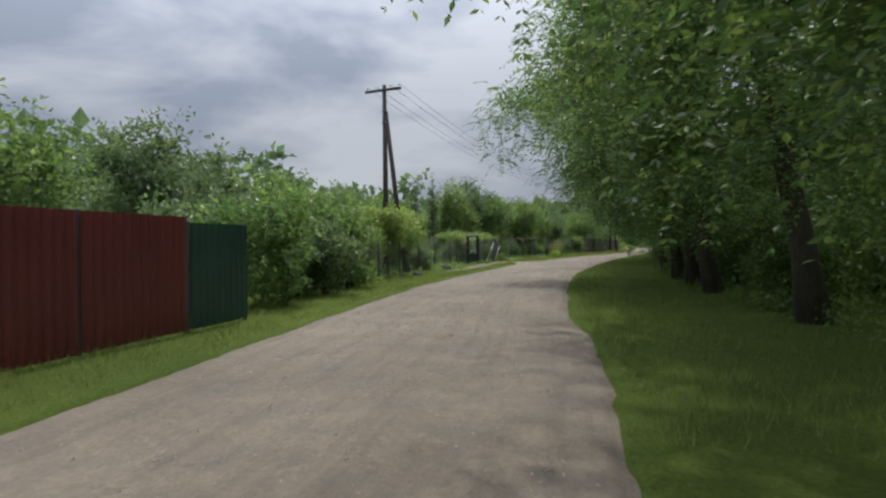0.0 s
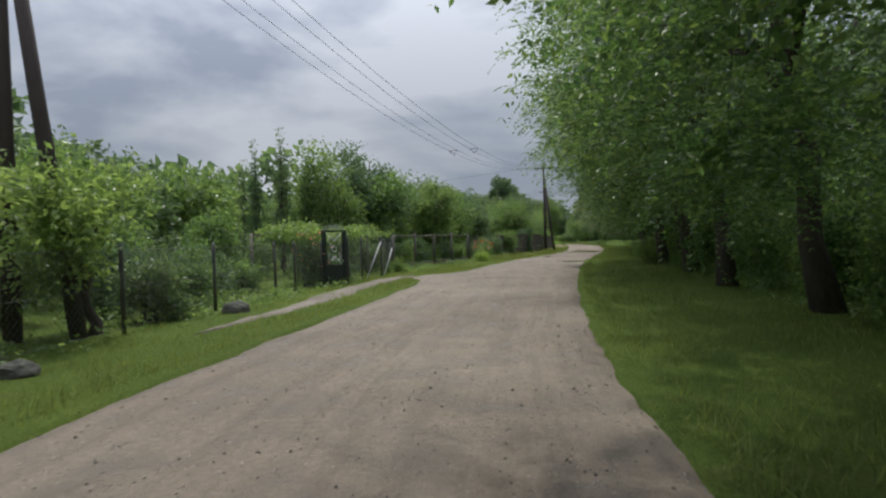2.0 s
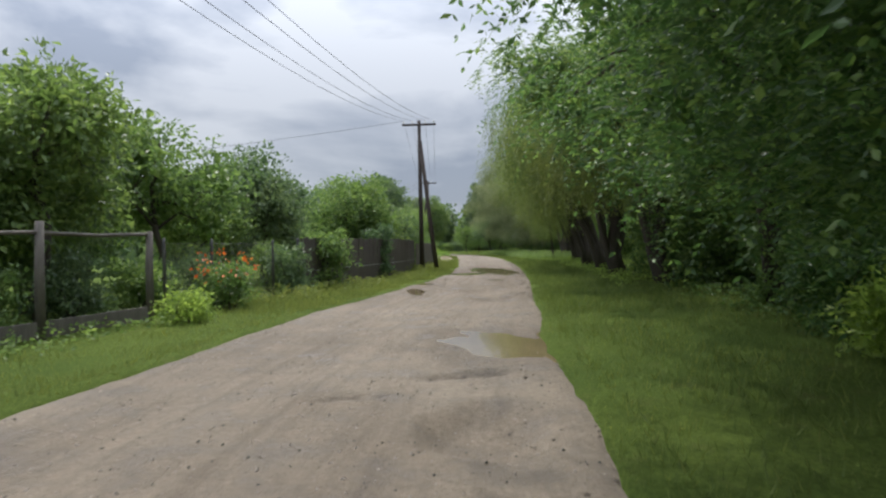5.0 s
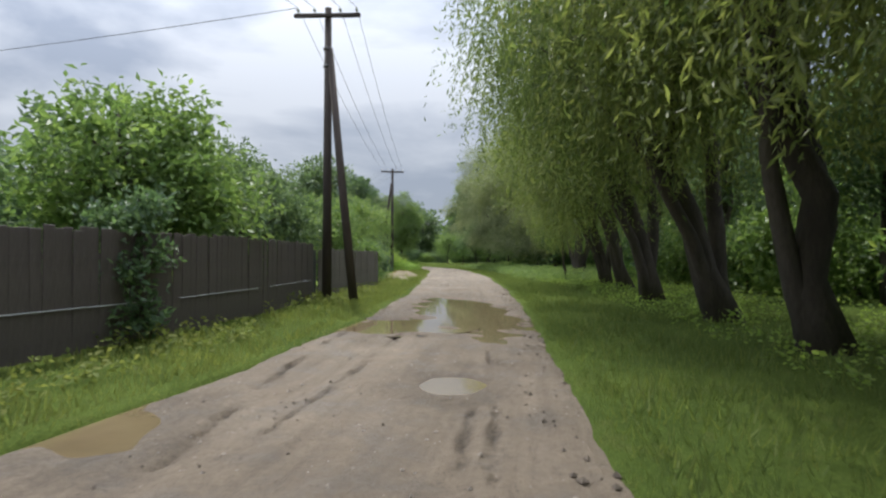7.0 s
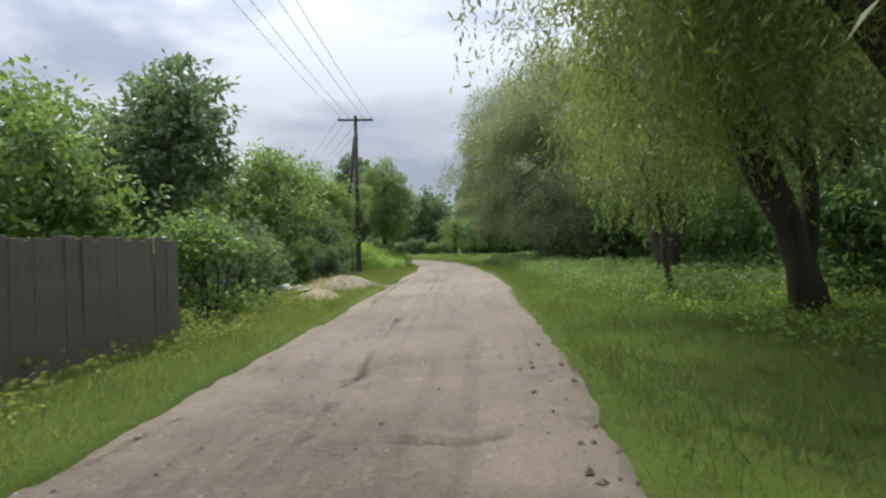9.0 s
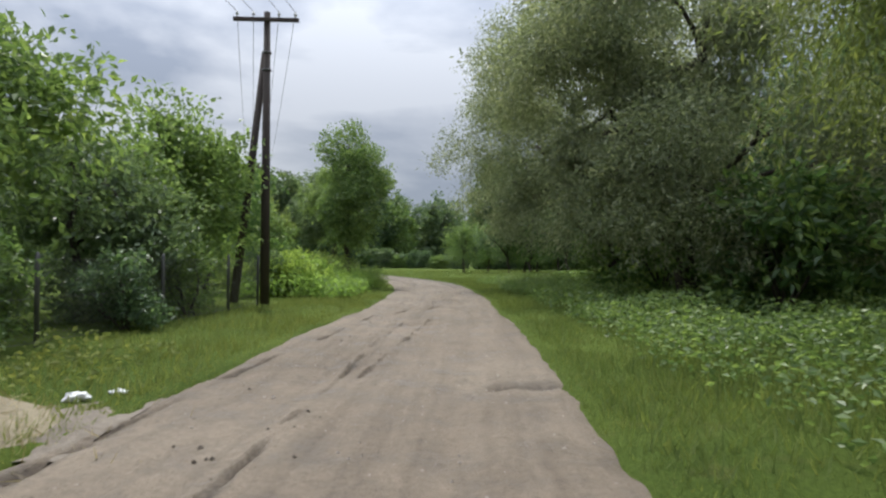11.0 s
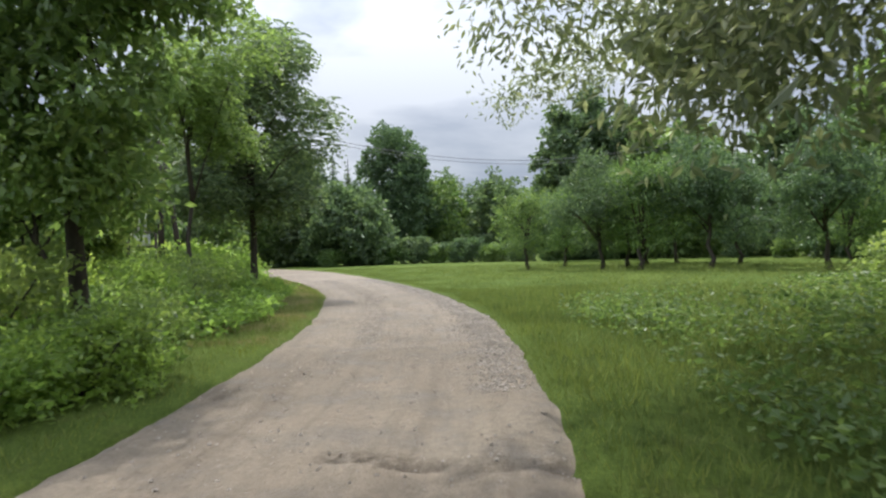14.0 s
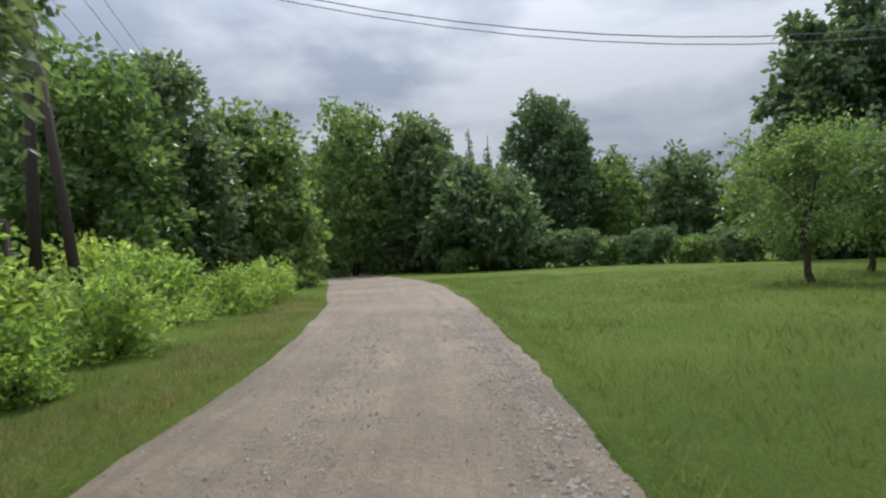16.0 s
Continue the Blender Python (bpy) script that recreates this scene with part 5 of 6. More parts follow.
bush("garden_shrub", -7.9, 21.3, 2.3, 1.0, LEAF_YELLOW, "yellow green garden shrub behind the wire fence", 128, 330, 9, 0.1)
bush("garden_shrub", -8.4, 31.0, 1.5, 0.7, LEAF_GARDEN, "green garden shrub behind the wire fence", 126, 300, 9, 0.09)


def slim_tree(x, y, seed, height, label="slim upright garden tree with steep branches"):
    r = rng_of(seed)
    lobes = np.array([(0.12 * math.sin(k * 2.1), 0.12 * math.cos(k * 1.7), height * (0.25 + 0.075 * k), 0.48 - 0.03 * k, 0.48 - 0.03 * k, height * 0.10) for k in range(10)])
    return tree("slim_tree", x, y, (0, 0, -0.1), (0, 0, height * 0.95), lobes, 0.07, clump_crown(r, lobes, 260, 8, 0.15, 0.5, 0.2, -0.5), LEAF_DARK, label, "tree", "slim garden trees", 0.15, 5, seed)


slims = [slim_tree(-11.1, 44.5, 131, 6.2)]
copies(slims, [(-11.8, 46.5), (-12.6, 45.2), (-10.4, 46.2), (-13.6, 46.2)], 22, 0.75, 0.98, 180, 0.05)
garden_tree(-9.2, 46.4, 145, 6.2, 2.6, LEAF_GARDEN, "tall leafy garden tree behind the fence", 900, 0.17, 0.05)
garden_tree(-8.3, 49.9, 147, 7.6, 2.4, LEAF_DARK, "tall leafy garden tree with open crown behind the fence", 900, 0.15, 0.1)
garden_tree(-5.3, 55.3, 146, 6.1, 2.3, LEAF_GARDEN, "round leafy garden tree close behind the fence", 1000, 0.17, 0.05)
copies(gardens, [ (-7.9, 50.6), (-6.9, 57.6), (-13.5, 51.0), (-5.4, 61.2), (-14, 57)], 23, 1.05, 1.35, 180)
copies(gardens, [(-5.2, 64.5), (-3.6, 67.5), (-1.6, 73.6), (-0.6, 75.0), (0.6, 77.6), (1.4, 81.5), (2.2, 85.0), (-0.4, 84.6)], 24, 0.78, 0.95, 180)
copies(gardens, [(-0.7, 72.7), (-4.8, 68.4)], 43, 1.15, 1.22, 180)
copies(back_gardens, [(-6.5, 71), (-4.5, 77), (-2.5, 83), (-9.5, 66), (-3.5, 89), (-2, 94), (-6, 97)], 35, 0.85, 1.1, 180)
copies(hedges, [(-2.6, 62.6), (-1.7, 61.6), (-1.2, 63.6), (-0.9, 68.8)], 25, 0.7, 0.95, 180)
bush("hedge_bush", 0.75, 68.9, 3.4, 0.75, LEAF_DARK, "tall dark bush grown before the brown fence", 134, 420, 9, 0.12)
copies(hedges, [(-6.3, 52.8), (-5.4, 55.6), (-4.3, 58.4)], 27, 0.55, 0.7, 180)
copies(hedges, [(4.2, 88.0), (4.0, 90.6)], 26, 0.9, 1.1, 180)
low_shrubs = [bush("garden_shrub", -7.3, 44.6, 1.5, 0.95, LEAF_DARK, "dark leafy shrub along the garden fence", 135, 260, 9, 0.11, group="shrubs along the fence"),
              bush("garden_shrub", -7.4, 46.6, 1.35, 0.9, LEAF_GARDEN, "green leafy shrub along the garden fence", 136, 260, 9, 0.11, group="shrubs along the fence")]
copies(low_shrubs, [(-7.2, 48.2), (-6.7, 50.0), (-6.1, 51.8), (-5.4, 53.6), (-4.8, 55.4), (-4.2, 57.2), (-3.5, 59.0), (-8.6, 45.6), (-8.2, 49.2), (-7.4, 53.0), (-9.2, 41.4), (-8.8, 34.6), (-9.4, 29.6), (-9.0, 24.6), (-8.9, 32.4)], 37, 0.85, 1.2, 180)
copies(low_shrubs, [(1.6, 96.6), (0.0, 99.0), (2.4, 99.4), (1.6, 103.0), (2.6, 106.4), (3.0, 109.6), (-0.6, 94.0), (1.8, 93.2), (0.4, 105.6), (3.0, 101.6), (3.4, 96.2), (-1.6, 97.0), (4.0, 104.2), (2.2, 112.4)], 44, 1.1, 1.6, 180)
bush("garden_shrub", -5.7, 43.6, 0.7, 0.5, LEAF_GARDEN, "low round green shrub on the verge", 137, 120, 9, 0.08)
bush("garden_shrub", -2.45, 54.6, 0.75, 0.6, LEAF_WEED, "round bright green shrub on the grass verge", 138, 200, 9, 0.08)
bush("flower_bush", -2.5, 57.2, 1.25, 0.75, LEAF_GARDEN, "green shrub with orange flowers by the fence", 133, 240, 9, 0.1)
garden_tree(0.8, 95.4, 141, 8.0, 3.1, LEAF_DARK, "tall dark leafy tree behind the heap of sand", 760)
garden_tree(-2.5, 102.0, 142, 7.8, 3.0, LEAF_DARK, "tall dark leafy tree behind the wire fence", 760)
garden_tree(3.2, 107.6, 143, 6.5, 2.7, LEAF_YELLOW, "yellow green leafy tree beside the timber pole", 1200, 0.17, 0.02)
copies(gardens, [(2.2, 101.5), (3.0, 104.5), (1.4, 110.5), (2.4, 114.0)], 28, 0.95, 1.2, 180)
copies(back_gardens, [(-3, 112), (-1.2, 118.5), (-3.5, 124), (-6.0, 130), (-9, 138), (-6.5, 118), (-0.5, 122.5), (-10, 128), (-3.0, 131.5)], 36, 1.05, 1.4, 180)
copies(hedges, [(4.4, 99.6), (4.9, 102.6), (5.0, 105.4), (5.0, 112.6), (4.2, 115.5)], 29, 0.75, 1.0, 180)

# trees of the left bend
r = rng_of(151)
bend_lobes = np.concatenate([heap_of_lobes(r, 16, (0.3, 0, 4.1), (1.75, 1.7, 2.0), 0.75, 0.95), heap_of_lobes(r, 5, (0, 0, 2.3), (1.3, 1.3, 0.3), 0.6, 0.9), [(-0.9, 0, 6.4, 0.6, 0.6, 0.9), (0.15, 0, 6.6, 0.7, 0.7, 1.2), (1.0, 0.2, 5.7, 0.7, 0.7, 0.9), (0.1, 0, 5.0, 1.0, 1.0, 1.0)]])
tree("maple_tree", 7.05, 119.8, (0, 0, -0.1), (0, 0, 6.6), bend_lobes, 0.12, clump_crown(r, bend_lobes, 2000, 10, 0.13, 0.62, 0.24), LEAF_GARDEN, "young maple tree standing at the road's bend", "tree", "", 0.2, 9, 151)
r = rng_of(152)
ash_lobes = np.concatenate([heap_of_lobes(r, 20, (0, 0, 5.6), (2.2, 2.2, 2.7), 0.85, 0.75), [(1.9, -0.6, 4.6, 0.8, 0.8, 0.5), (2.3, -0.2, 5.6, 0.6, 0.7, 0.4), (-1.8, 0, 3.6, 0.8, 0.8, 0.5), (0.5, 0, 3.0, 1.0, 1.0, 0.5), (1.3, -0.4, 3.2, 0.9, 0.9, 0.5), (-0.9, -0.4, 2.9, 0.9, 0.9, 0.5)]])
tree("ash_tree", 5.1, 131.1, (0, 0, -0.1), (0.1, 0, 7.6), ash_lobes, 0.12, frond_crown(r, ash_lobes, 3300, 5, 0.17, 0.5), LEAF_DARK, "dark ash tree with feathery leaves at the bend", "tree", "", 0.3, 12, 152)
r = rng_of(153)
young_lobes = np.concatenate([heap_of_lobes(r, 13, (0, 0, 5.4), (1.5, 1.5, 2.0), 0.7, 0.75), [(0.9, 0.5, 3.9, 0.6, 0.6, 0.35)]])
tree("young_locust_tree", 5.7, 125.6, (0, 0, -0.1), (0.1, 0, 6.4), young_lobes, 0.06, frond_crown(r, young_lobes, 1500, 6, 0.12, 0.42), LEAF_YELLOW, "slim young locust with bright feathery leaves by the verge", "tree", "", 0.3, 8, 153)
copies(far, [(-13, 152), (-19, 158), (-22, 148), (-24, 166)], 30, 0.75, 0.9, 180)
wild_hedges = [bush("wild_hedge", 4.4, 120.5, 1.3, 1.6, LEAF_WEED, "rank bright green wild hedge by the mown verge", 161, 320, 9, 0.13, group="wild hedge"),
               bush("wild_hedge", 3.4, 124.0, 1.5, 1.7, LEAF_WEED, "rank bright green wild hedge by the mown verge", 162, 320, 9, 0.13, group="wild hedge"),
               bush("wild_hedge", 1.6, 130.5, 1.8, 1.7, LEAF_YELLOW, "rank yellow green wild hedge by the mown verge", 163, 320, 9, 0.13, group="wild hedge")]
copies(wild_hedges, [(5.8, 113.4), (6.2, 116.2), (6.4, 119.4), (4.6, 115.0), (4.8, 117.8), (2.6, 118.5), (3.0, 127.4), (1.2, 123.5), (0.4, 127.5), (0.2, 134.0)], 31, 0.9, 1.15, 180)
copies(wild_hedges, [(-0.8, 139.6), (-3.4, 141.8), (-4.4, 137.0), (-5.4, 145.0), (-7.8, 147.8), (-9.6, 151.4), (-8.6, 142.5), (-12.0, 155.0), (-14.0, 159.5), (-16.5, 164.0), (-20.0, 169.0), (-12.5, 148.5)], 32, 1.3, 1.75, 180)
copies(wild_hedges, [(6.7, 115.0), (7.0, 116.8), (8.0, 118.9), (7.8, 117.3), (8.1, 118.1), (6.8, 121.5), (5.8, 124.5)], 40, 0.5, 0.68, 180)
garden_tree(0.6, 129.6, 165, 5.6, 2.1, LEAF_YELLOW, "yellow green leafy tree among the wild hedge", 700, 0.17, 0.1)
copies(wild_hedges, [(5.4, 126.2), (4.5, 127.8), (6.2, 123.8), (6.0, 122.4), (2.6, 136.0), (3.6, 129.6)], 42, 0.78, 1.0, 180)
copies(wild_hedges, [(2.5, 133.4), (3.4, 132.2)], 45, 1.1, 1.25, 180)
copies(wild_hedges, [beside(y, -2.3, LEFT) for y in (142.6, 145.5, 148.5, 152.0, 156.0, 160.5)], 50, 0.75, 1.0, 180)
copies(wild_hedges, [(4.3, 133.3)], 47, 0.6, 0.66, 180)
garden_tree(1.4, 126.6, 166, 4.6, 1.9, LEAF_GARDEN, "leafy green tree behind the wild hedge", 600, 0.18, 0.05)
copies(wild_hedges, [(5.7, 130.3), (5.2, 130.2), (4.5, 130.6), (5.9, 131.2), (7.0, 119.2), (6.2, 119.3)], 46, 0.36, 0.5, 180)


# ---- grass and weeds ----
def blades(name, n, low_y, high_y, side, near, far_off, height, seed, label, material=None, width=0.11, lean=0.4):
    """Loose blades of grass on a strip beside the road, thickest near the road's edge."""
    r = rng_of(seed)
    y = r.uniform(low_y, high_y, n)
    off = near + (far_off - near) * r.uniform(0, 1, n) ** 1.5
    x = left_edge(y) - off if side < 0 else right_edge(y) + off
    trodden = (np.abs(x - along(PATH, y)) < path_half(y) - 0.06) & (y > PATH[0][0]) & (y < PATH[-1][0])
    keep = ~trodden | (r.uniform(0, 1, n) < 0.10 + 0.5 * np.clip(waves(x, y, 0.7, 603), 0, 1))
    x, y, off = x[keep], y[keep], off[keep]
    n = len(x)
    z = ground_height(x, y)
    tall = height * (1 + 0.45 * waves(x, y, 1.1, seed)) * r.uniform(0.5, 1.25, n)
    tall *= np.clip(0.35 + off / 0.5, 0.35, 1)
    way = r.normal(size=(n, 3)) * lean
    way[:, 2] = 1.0
    v, q = blade_tris(np.stack([x, y, z - 0.01], 1), way, np.maximum(tall, 0.02), width, r)
    ob = mesh_from(name, v, q, material or GRASS)
    return tagged(ob, label, "grass", kind="stuff")


blades("verge_grass", 48000, 2, 62, -1, -0.12, 2.6, 0.11, 201, "short bright green grass on the verge by the fence")
blades("verge_grass", 40000, 56, 112, -1, -0.12, 2.8, 0.15, 202, "rank green grass on the verge by the fence")
blades("verge_grass", 45000, 108, 150, -1, -0.12, 4.5, 0.10, 203, "short mown green grass on the verge by the hedge")
blades("verge_grass", 52000, 4, 60, 1, -0.12, 4.8, 0.11, 204, "short green grass under the roadside trees")
blades("verge_grass", 60000, 54, 100, 1, -0.12, 7.0, 0.15, 205, "green grass under the roadside willows")
blades("meadow_grass", 75000, 96, 132, 1, -0.12, 9.0, 0.14, 206, "lush green grass and herbs beside the road")
blades("meadow_grass", 105000, 118, 160, 1, -0.12, 24.0, 0.11, 207, "lush green meadow grass")

blades("dry_grass", 24000, 121, 146, -1, -0.1, 1.6, 0.09, 208, "dry straw coloured mown grass along the road", STRAW)

blades("verge_grass", 26000, 2, 146, -1, -0.2, 0.35, 0.12, 209, "tufts of grass growing over the road's edge", None, 0.14, 0.7)
blades("verge_grass", 26000, 4, 146, 1, -0.2, 0.35, 0.12, 210, "tufts of grass growing over the road's edge", None, 0.14, 0.7)


def herbs(name, n, low_y, high_y, side, near, far_off, height, seed, label, material=None, size=0.085):
    """Low broad-leaved herbs in patches."""
    r = rng_of(seed)
    y = r.uniform(low_y, high_y, n * 3)
    off = r.uniform(near, far_off, n * 3)
    x = left_edge(y) - off if side < 0 else right_edge(y) + off
    keep = waves(x, y, 2.2, seed) > r.uniform(-0.7, 0.7, n * 3)
    x, y, off = x[keep][:n], y[keep][:n], off[keep][:n]
    tall = height * np.clip(0.3 + off / (near + 2.5), 0.3, 1.0) * (1 + 0.4 * waves(x, y, 1.6, seed + 1))
    per = 6
    base = np.repeat(np.stack([x, y, ground_height(x, y)], 1), per, 0)
    up = np.repeat(tall, per) * r.uniform(0.1, 1.0, len(base))
    at = base + r.normal(size=base.shape) * (0.07, 0.07, 0)
    at[:, 2] += np.maximum(up, 0.02)
    way = r.normal(size=at.shape)
    way[:, 2] = way[:, 2] * 0.4 + 0.15
    v, q = leaf_quads(at, way, size, 0.6, r, 0.2)
    ob = mesh_from(name, v, q, material or LEAF_WEED)
    return tagged(ob, label, "weeds", kind="stuff")


herbs("herbs", 6500, 88, 124, 1, 1.2, 7.5, 0.6, 211, "lush green broad leaved weeds beside the road", LEAF_GARDEN, 0.085)
herbs("herbs", 2600, 118, 150, 1, 4.0, 22.0, 0.34, 212, "green broad leaved weeds in the meadow", GRASS, 0.07)
herbs("herbs", 5200, 111, 130, -1, 0.9, 4.6, 0.75, 213, "rank bright green weeds before the wild hedge", None, 0.11)
herbs("herbs", 1600, 130, 146, -1, 2.4, 6.0, 0.5, 218, "bright green weeds along the wild hedge")
herbs("herbs", 1600, 60, 96, 1, 2.5, 8.0, 0.25, 214, "green weeds under the willows")
herbs("herbs", 1200, 58, 100, -1, 0.8, 2.6, 0.3, 215, "green weeds along the fence", GRASS)
herbs("herbs", 1600, 4, 58, 1, 3.2, 7.0, 0.35, 216, "dark green weeds under the trees", LEAF_GARDEN)
herbs("herbs", 1000, 16, 58, -1, 1.9, 4.5, 0.25, 217, "green weeds along the garden fence", LEAF_GARDEN)


# ---- far woods that close the view ----
def far_woods(name, spots, seed, high, label, leaf=0.9, thick=16):
    """A distant belt of woods: many ragged crowns in one."""
    r = rng_of(seed)
    lobes = []
    for (x0, y0), (x1, y1) in zip(spots, spots[1:]):
        run = math.hypot(x1 - x0, y1 - y0)
        for k in range(int(run / 2.2)):
            s = k * 2.2 / run
            tall = high * r.uniform(0.55, 1.1)
            for z in np.arange(1.0, tall, 2.2):
                w = 2.3 * (1.1 - 0.5 * z / tall)
                lobes.append((x0 + (x1 - x0) * s + r.normal() * 1.2, y0 + (y1 - y0) * s + r.normal() * 1.2, z, w, w, 1.6))
    v, q = clump_crown(r, lobes, len(lobes) * thick, 5, leaf, 0.7, 0.7, 0.1, 0.4)
    v[:, 2] = np.maximum(v[:, 2], 0.0)
    return tagged(mesh_from(name, v, q, LEAF_DARK), label, "woods", kind="stuff")


far_woods("far_woods", [(-26, -25), (-24, 5), (-25, 35), (-22, 60), (-16, 85), (-13, 110), (-16, 135), (-30, 160), (-45, 185), (-70, 205)], 401, 7.5, "distant dark green woods behind the gardens")
far_woods("undergrowth", [(12, -15), (13, 10), (14, 30), (17, 50), (21, 66), (23, 80), (25, 100), (31, 118)], 403, 3.6, "dark undergrowth deep in the roadside woods", 0.42, 60)
far_woods("far_woods", [(-60, 215), (-30, 212), (0, 222), (25, 215), (42, 195), (52, 165), (50, 130), (42, 105), (36, 80), (24, 55), (20, 20), (22, -20)], 402, 13.0, "distant dark green woods behind the meadow")


# ---- small things ----
def sand_heap(cx, cy, rx, ry, high, label, material=None):
    y, x = np.mgrid[-1:1:34j, -1:1:34j]
    d = np.sqrt(x * x + y * y)
    z = high * np.clip(1 - d ** 1.5, -0.1, 1) * (1 + 0.18 * waves(x, y, 0.5, 301)) + 0.02 * waves(x, y, 0.15, 302)
    ob = mesh_from("sand_heap", *ribbon(x * rx + cx, y * ry + cy, np.maximum(z, -0.05)), material or SAND, True)
    tagged(ob, label, "sand heap")


sand_heap(5.85, 96.2, 1.45, 1.05, 0.40, "low heap of pale sand on the verge")
sand_heap(5.55, 92.4, 0.75, 0.7, 0.24, "small heap of pale sand at the road edge")
sand_heap(7.0, 96.5, 0.6, 0.9, 0.05, "thin spill of earth running from the sand heap", SOIL)
r = rng_of(303)
straw_at = np.stack([5.75 + r.normal(size=2600) * 0.75, 95.85 + r.normal(size=2600) * 0.5, np.zeros(2600)], 1)
straw_at[:, 2] = 0.36 * np.clip(1 - np.hypot((straw_at[:, 0] - 5.85) / 1.45, (straw_at[:, 1] - 96.2) / 1.05) ** 1.5, 0, 1)
straw_way = r.normal(size=(2600, 3)) * 0.7 + (0, 0, 0.6)
tagged(mesh_from("dry_grass", *blade_tris(straw_at, straw_way, 0.16 * r.uniform(0.4, 1.3, 2600), 0.06, r), STRAW), "dry straw coloured grass on the sand heap", "grass", kind="stuff")


def plank(x, y, z, turn, long, wide, thick, material, label, tilt=0.0):
    bm = bmesh.new()
    block(bm, (long, wide, thick), (0, 0, thick / 2), bevel=0.006)
    ob = part("plank", bm, material)
    ob.matrix_basis = pose(x, y, z, 0, tilt, turn)
    return tagged(ob, label, "plank")


plank(4.6, 96.6, 0.03, 12, 2.4, 0.12, 0.05, PALE_WOOD, "pale wooden plank lying beside the sand heap")
plank(4.9, 95.4, 0.03, 75, 1.1, 0.14, 0.04, PALE_WOOD, "pale wooden plank lying beside the sand heap")


def stones(name, n, low_y, high_y, size, seed, label, band=None, material=None):
    """Loose stones and clods on the road."""
    r = rng_of(seed)
    y = r.uniform(low_y, high_y, n)
    u = r.uniform(0.02, 0.98, n) if band is None else np.clip(r.normal(band[0], band[1], n), 0.01, 0.99)
    l, g = left_edge(y), right_edge(y)
    x = l + (g - l) * u
    s = size * np.exp(np.clip(r.normal(size=n) * 0.4, -1, 0.7))
    ball = np.array([(1, 0, 0), (0, 1, 0), (-1, 0, 0), (0, -1, 0), (0, 0, 0.75), (0, 0, -0.6)])
    jitter = r.uniform(0.65, 1.25, (n, 6, 1))
    turn = r.uniform(0, 6.28, n)
    c, d = np.cos(turn), np.sin(turn)
    spin = np.stack([np.stack([c, -d, 0 * c], -1), np.stack([d, c, 0 * c], -1), np.stack([0 * c, 0 * c, 1 + 0 * c], -1)], -2)
    v = np.einsum("nij,nkj->nki", spin, ball[None] * jitter) * s[:, None, None]
    v += np.stack([x, y, road_height(x, y) + s * 0.2], -1)[:, None, :]
    faces = np.array([(0, 1, 4), (1, 2, 4), (2, 3, 4), (3, 0, 4), (1, 0, 5), (2, 1, 5), (3, 2, 5), (0, 3, 5)])
    q = (faces[None] + 6 * np.arange(n)[:, None, None]).reshape(-1, 3)
    return tagged(mesh_from(name, v.reshape(-1, 3), q, material or STONE), label, "stones", kind="stuff")


stones("gravel", 6500, 0, 56, 0.0085, 501, "small loose stones scattered on the earth road")
stones("gravel", 6800, 8, 56, 0.0075, 508, "small dark stones scattered on the earth road", None, DARK_STONE)
stones("gravel", 2600, 52, 112, 0.010, 502, "small stones on the muddy road")
stones("gravel", 4200, 108, 140, 0.011, 503, "loose gravel on the earth road")
stones("gravel", 8000, 118, 142, 0.0145, 504, "coarse grey gravel along the road's right wheel track", (0.89, 0.055))
stones("gravel", 2600, 121, 142, 0.012, 505, "coarse grey gravel along the road's middle", (0.38, 0.06))
stones("gravel", 260, 108.7, 110.9, 0.014, 509, "loose stones lying in a worn pothole", (0.55, 0.07), STONE)
stones("mud_clods", 700, 56, 112, 0.013, 506, "dark clods of mud along the wheel ruts", (0.30, 0.12), MUD)
stones("mud_clods", 260, 58, 84, 0.02, 510, "churned clods of mud beside the puddles", (0.93, 0.05), MUD)
stones("mud_clods", 160, 14, 50, 0.014, 511, "dark clods of earth by the road's edge", (0.93, 0.06), MUD)



# ---- the garden's vine arbour, props and clutter ----
def arbour():
    """Posts and rails with a vine grown over them."""
    root = new("vine_arbour")
    posts = [(-8.9, 35.6), (-7.6, 36.6), (-8.7, 39.2), (-7.3, 39.9), (-8.4, 42.6), (-7.0, 43.2)]
    for x, y in posts:
        bm = bmesh.new()
        tube(bm, [(x, y, -0.1), (x, y, 1.72)], [0.04, 0.035], 8)
        part("post", bm, OLD_WOOD, root)
    for a, b in ((0, 2), (2, 4), (1, 3), (3, 5), (0, 1), (2, 3), (4, 5)):
        bm = bmesh.new()
        tube(bm, [(*posts[a], 1.68), (*posts[b], 1.68)], [0.025, 0.025], 6)
        part("rail", bm, OLD_WOOD, root)
    r = rng_of(311)
    lobes = [(-8.15 + 0.08 * k + 0.4 * math.sin(k), 35.8 + 0.60 * k, 1.72 + 0.08 * math.sin(k * 1.7), 0.75, 0.5, 0.2) for k in range(14)]
    vine = mesh_from("vine", *clump_crown(r, lobes, 420, 8, 0.12, 0.8, 0.2, 0.3), LEAF_YELLOW)
    vine.parent = root
    tagged(root, "low timber arbour overgrown with a yellow green vine", "arbour")


def leaning_prop(x, y, dx, dy, high):
    bm = bmesh.new()
    tube(bm, [(x, y, -0.05), (x + dx, y + dy, high)], [0.02, 0.018], 8)
    tagged(part("prop", bm, PALE_STEEL), "pale metal pipe leaning against the fence post", "pipe", "leaning pipes")


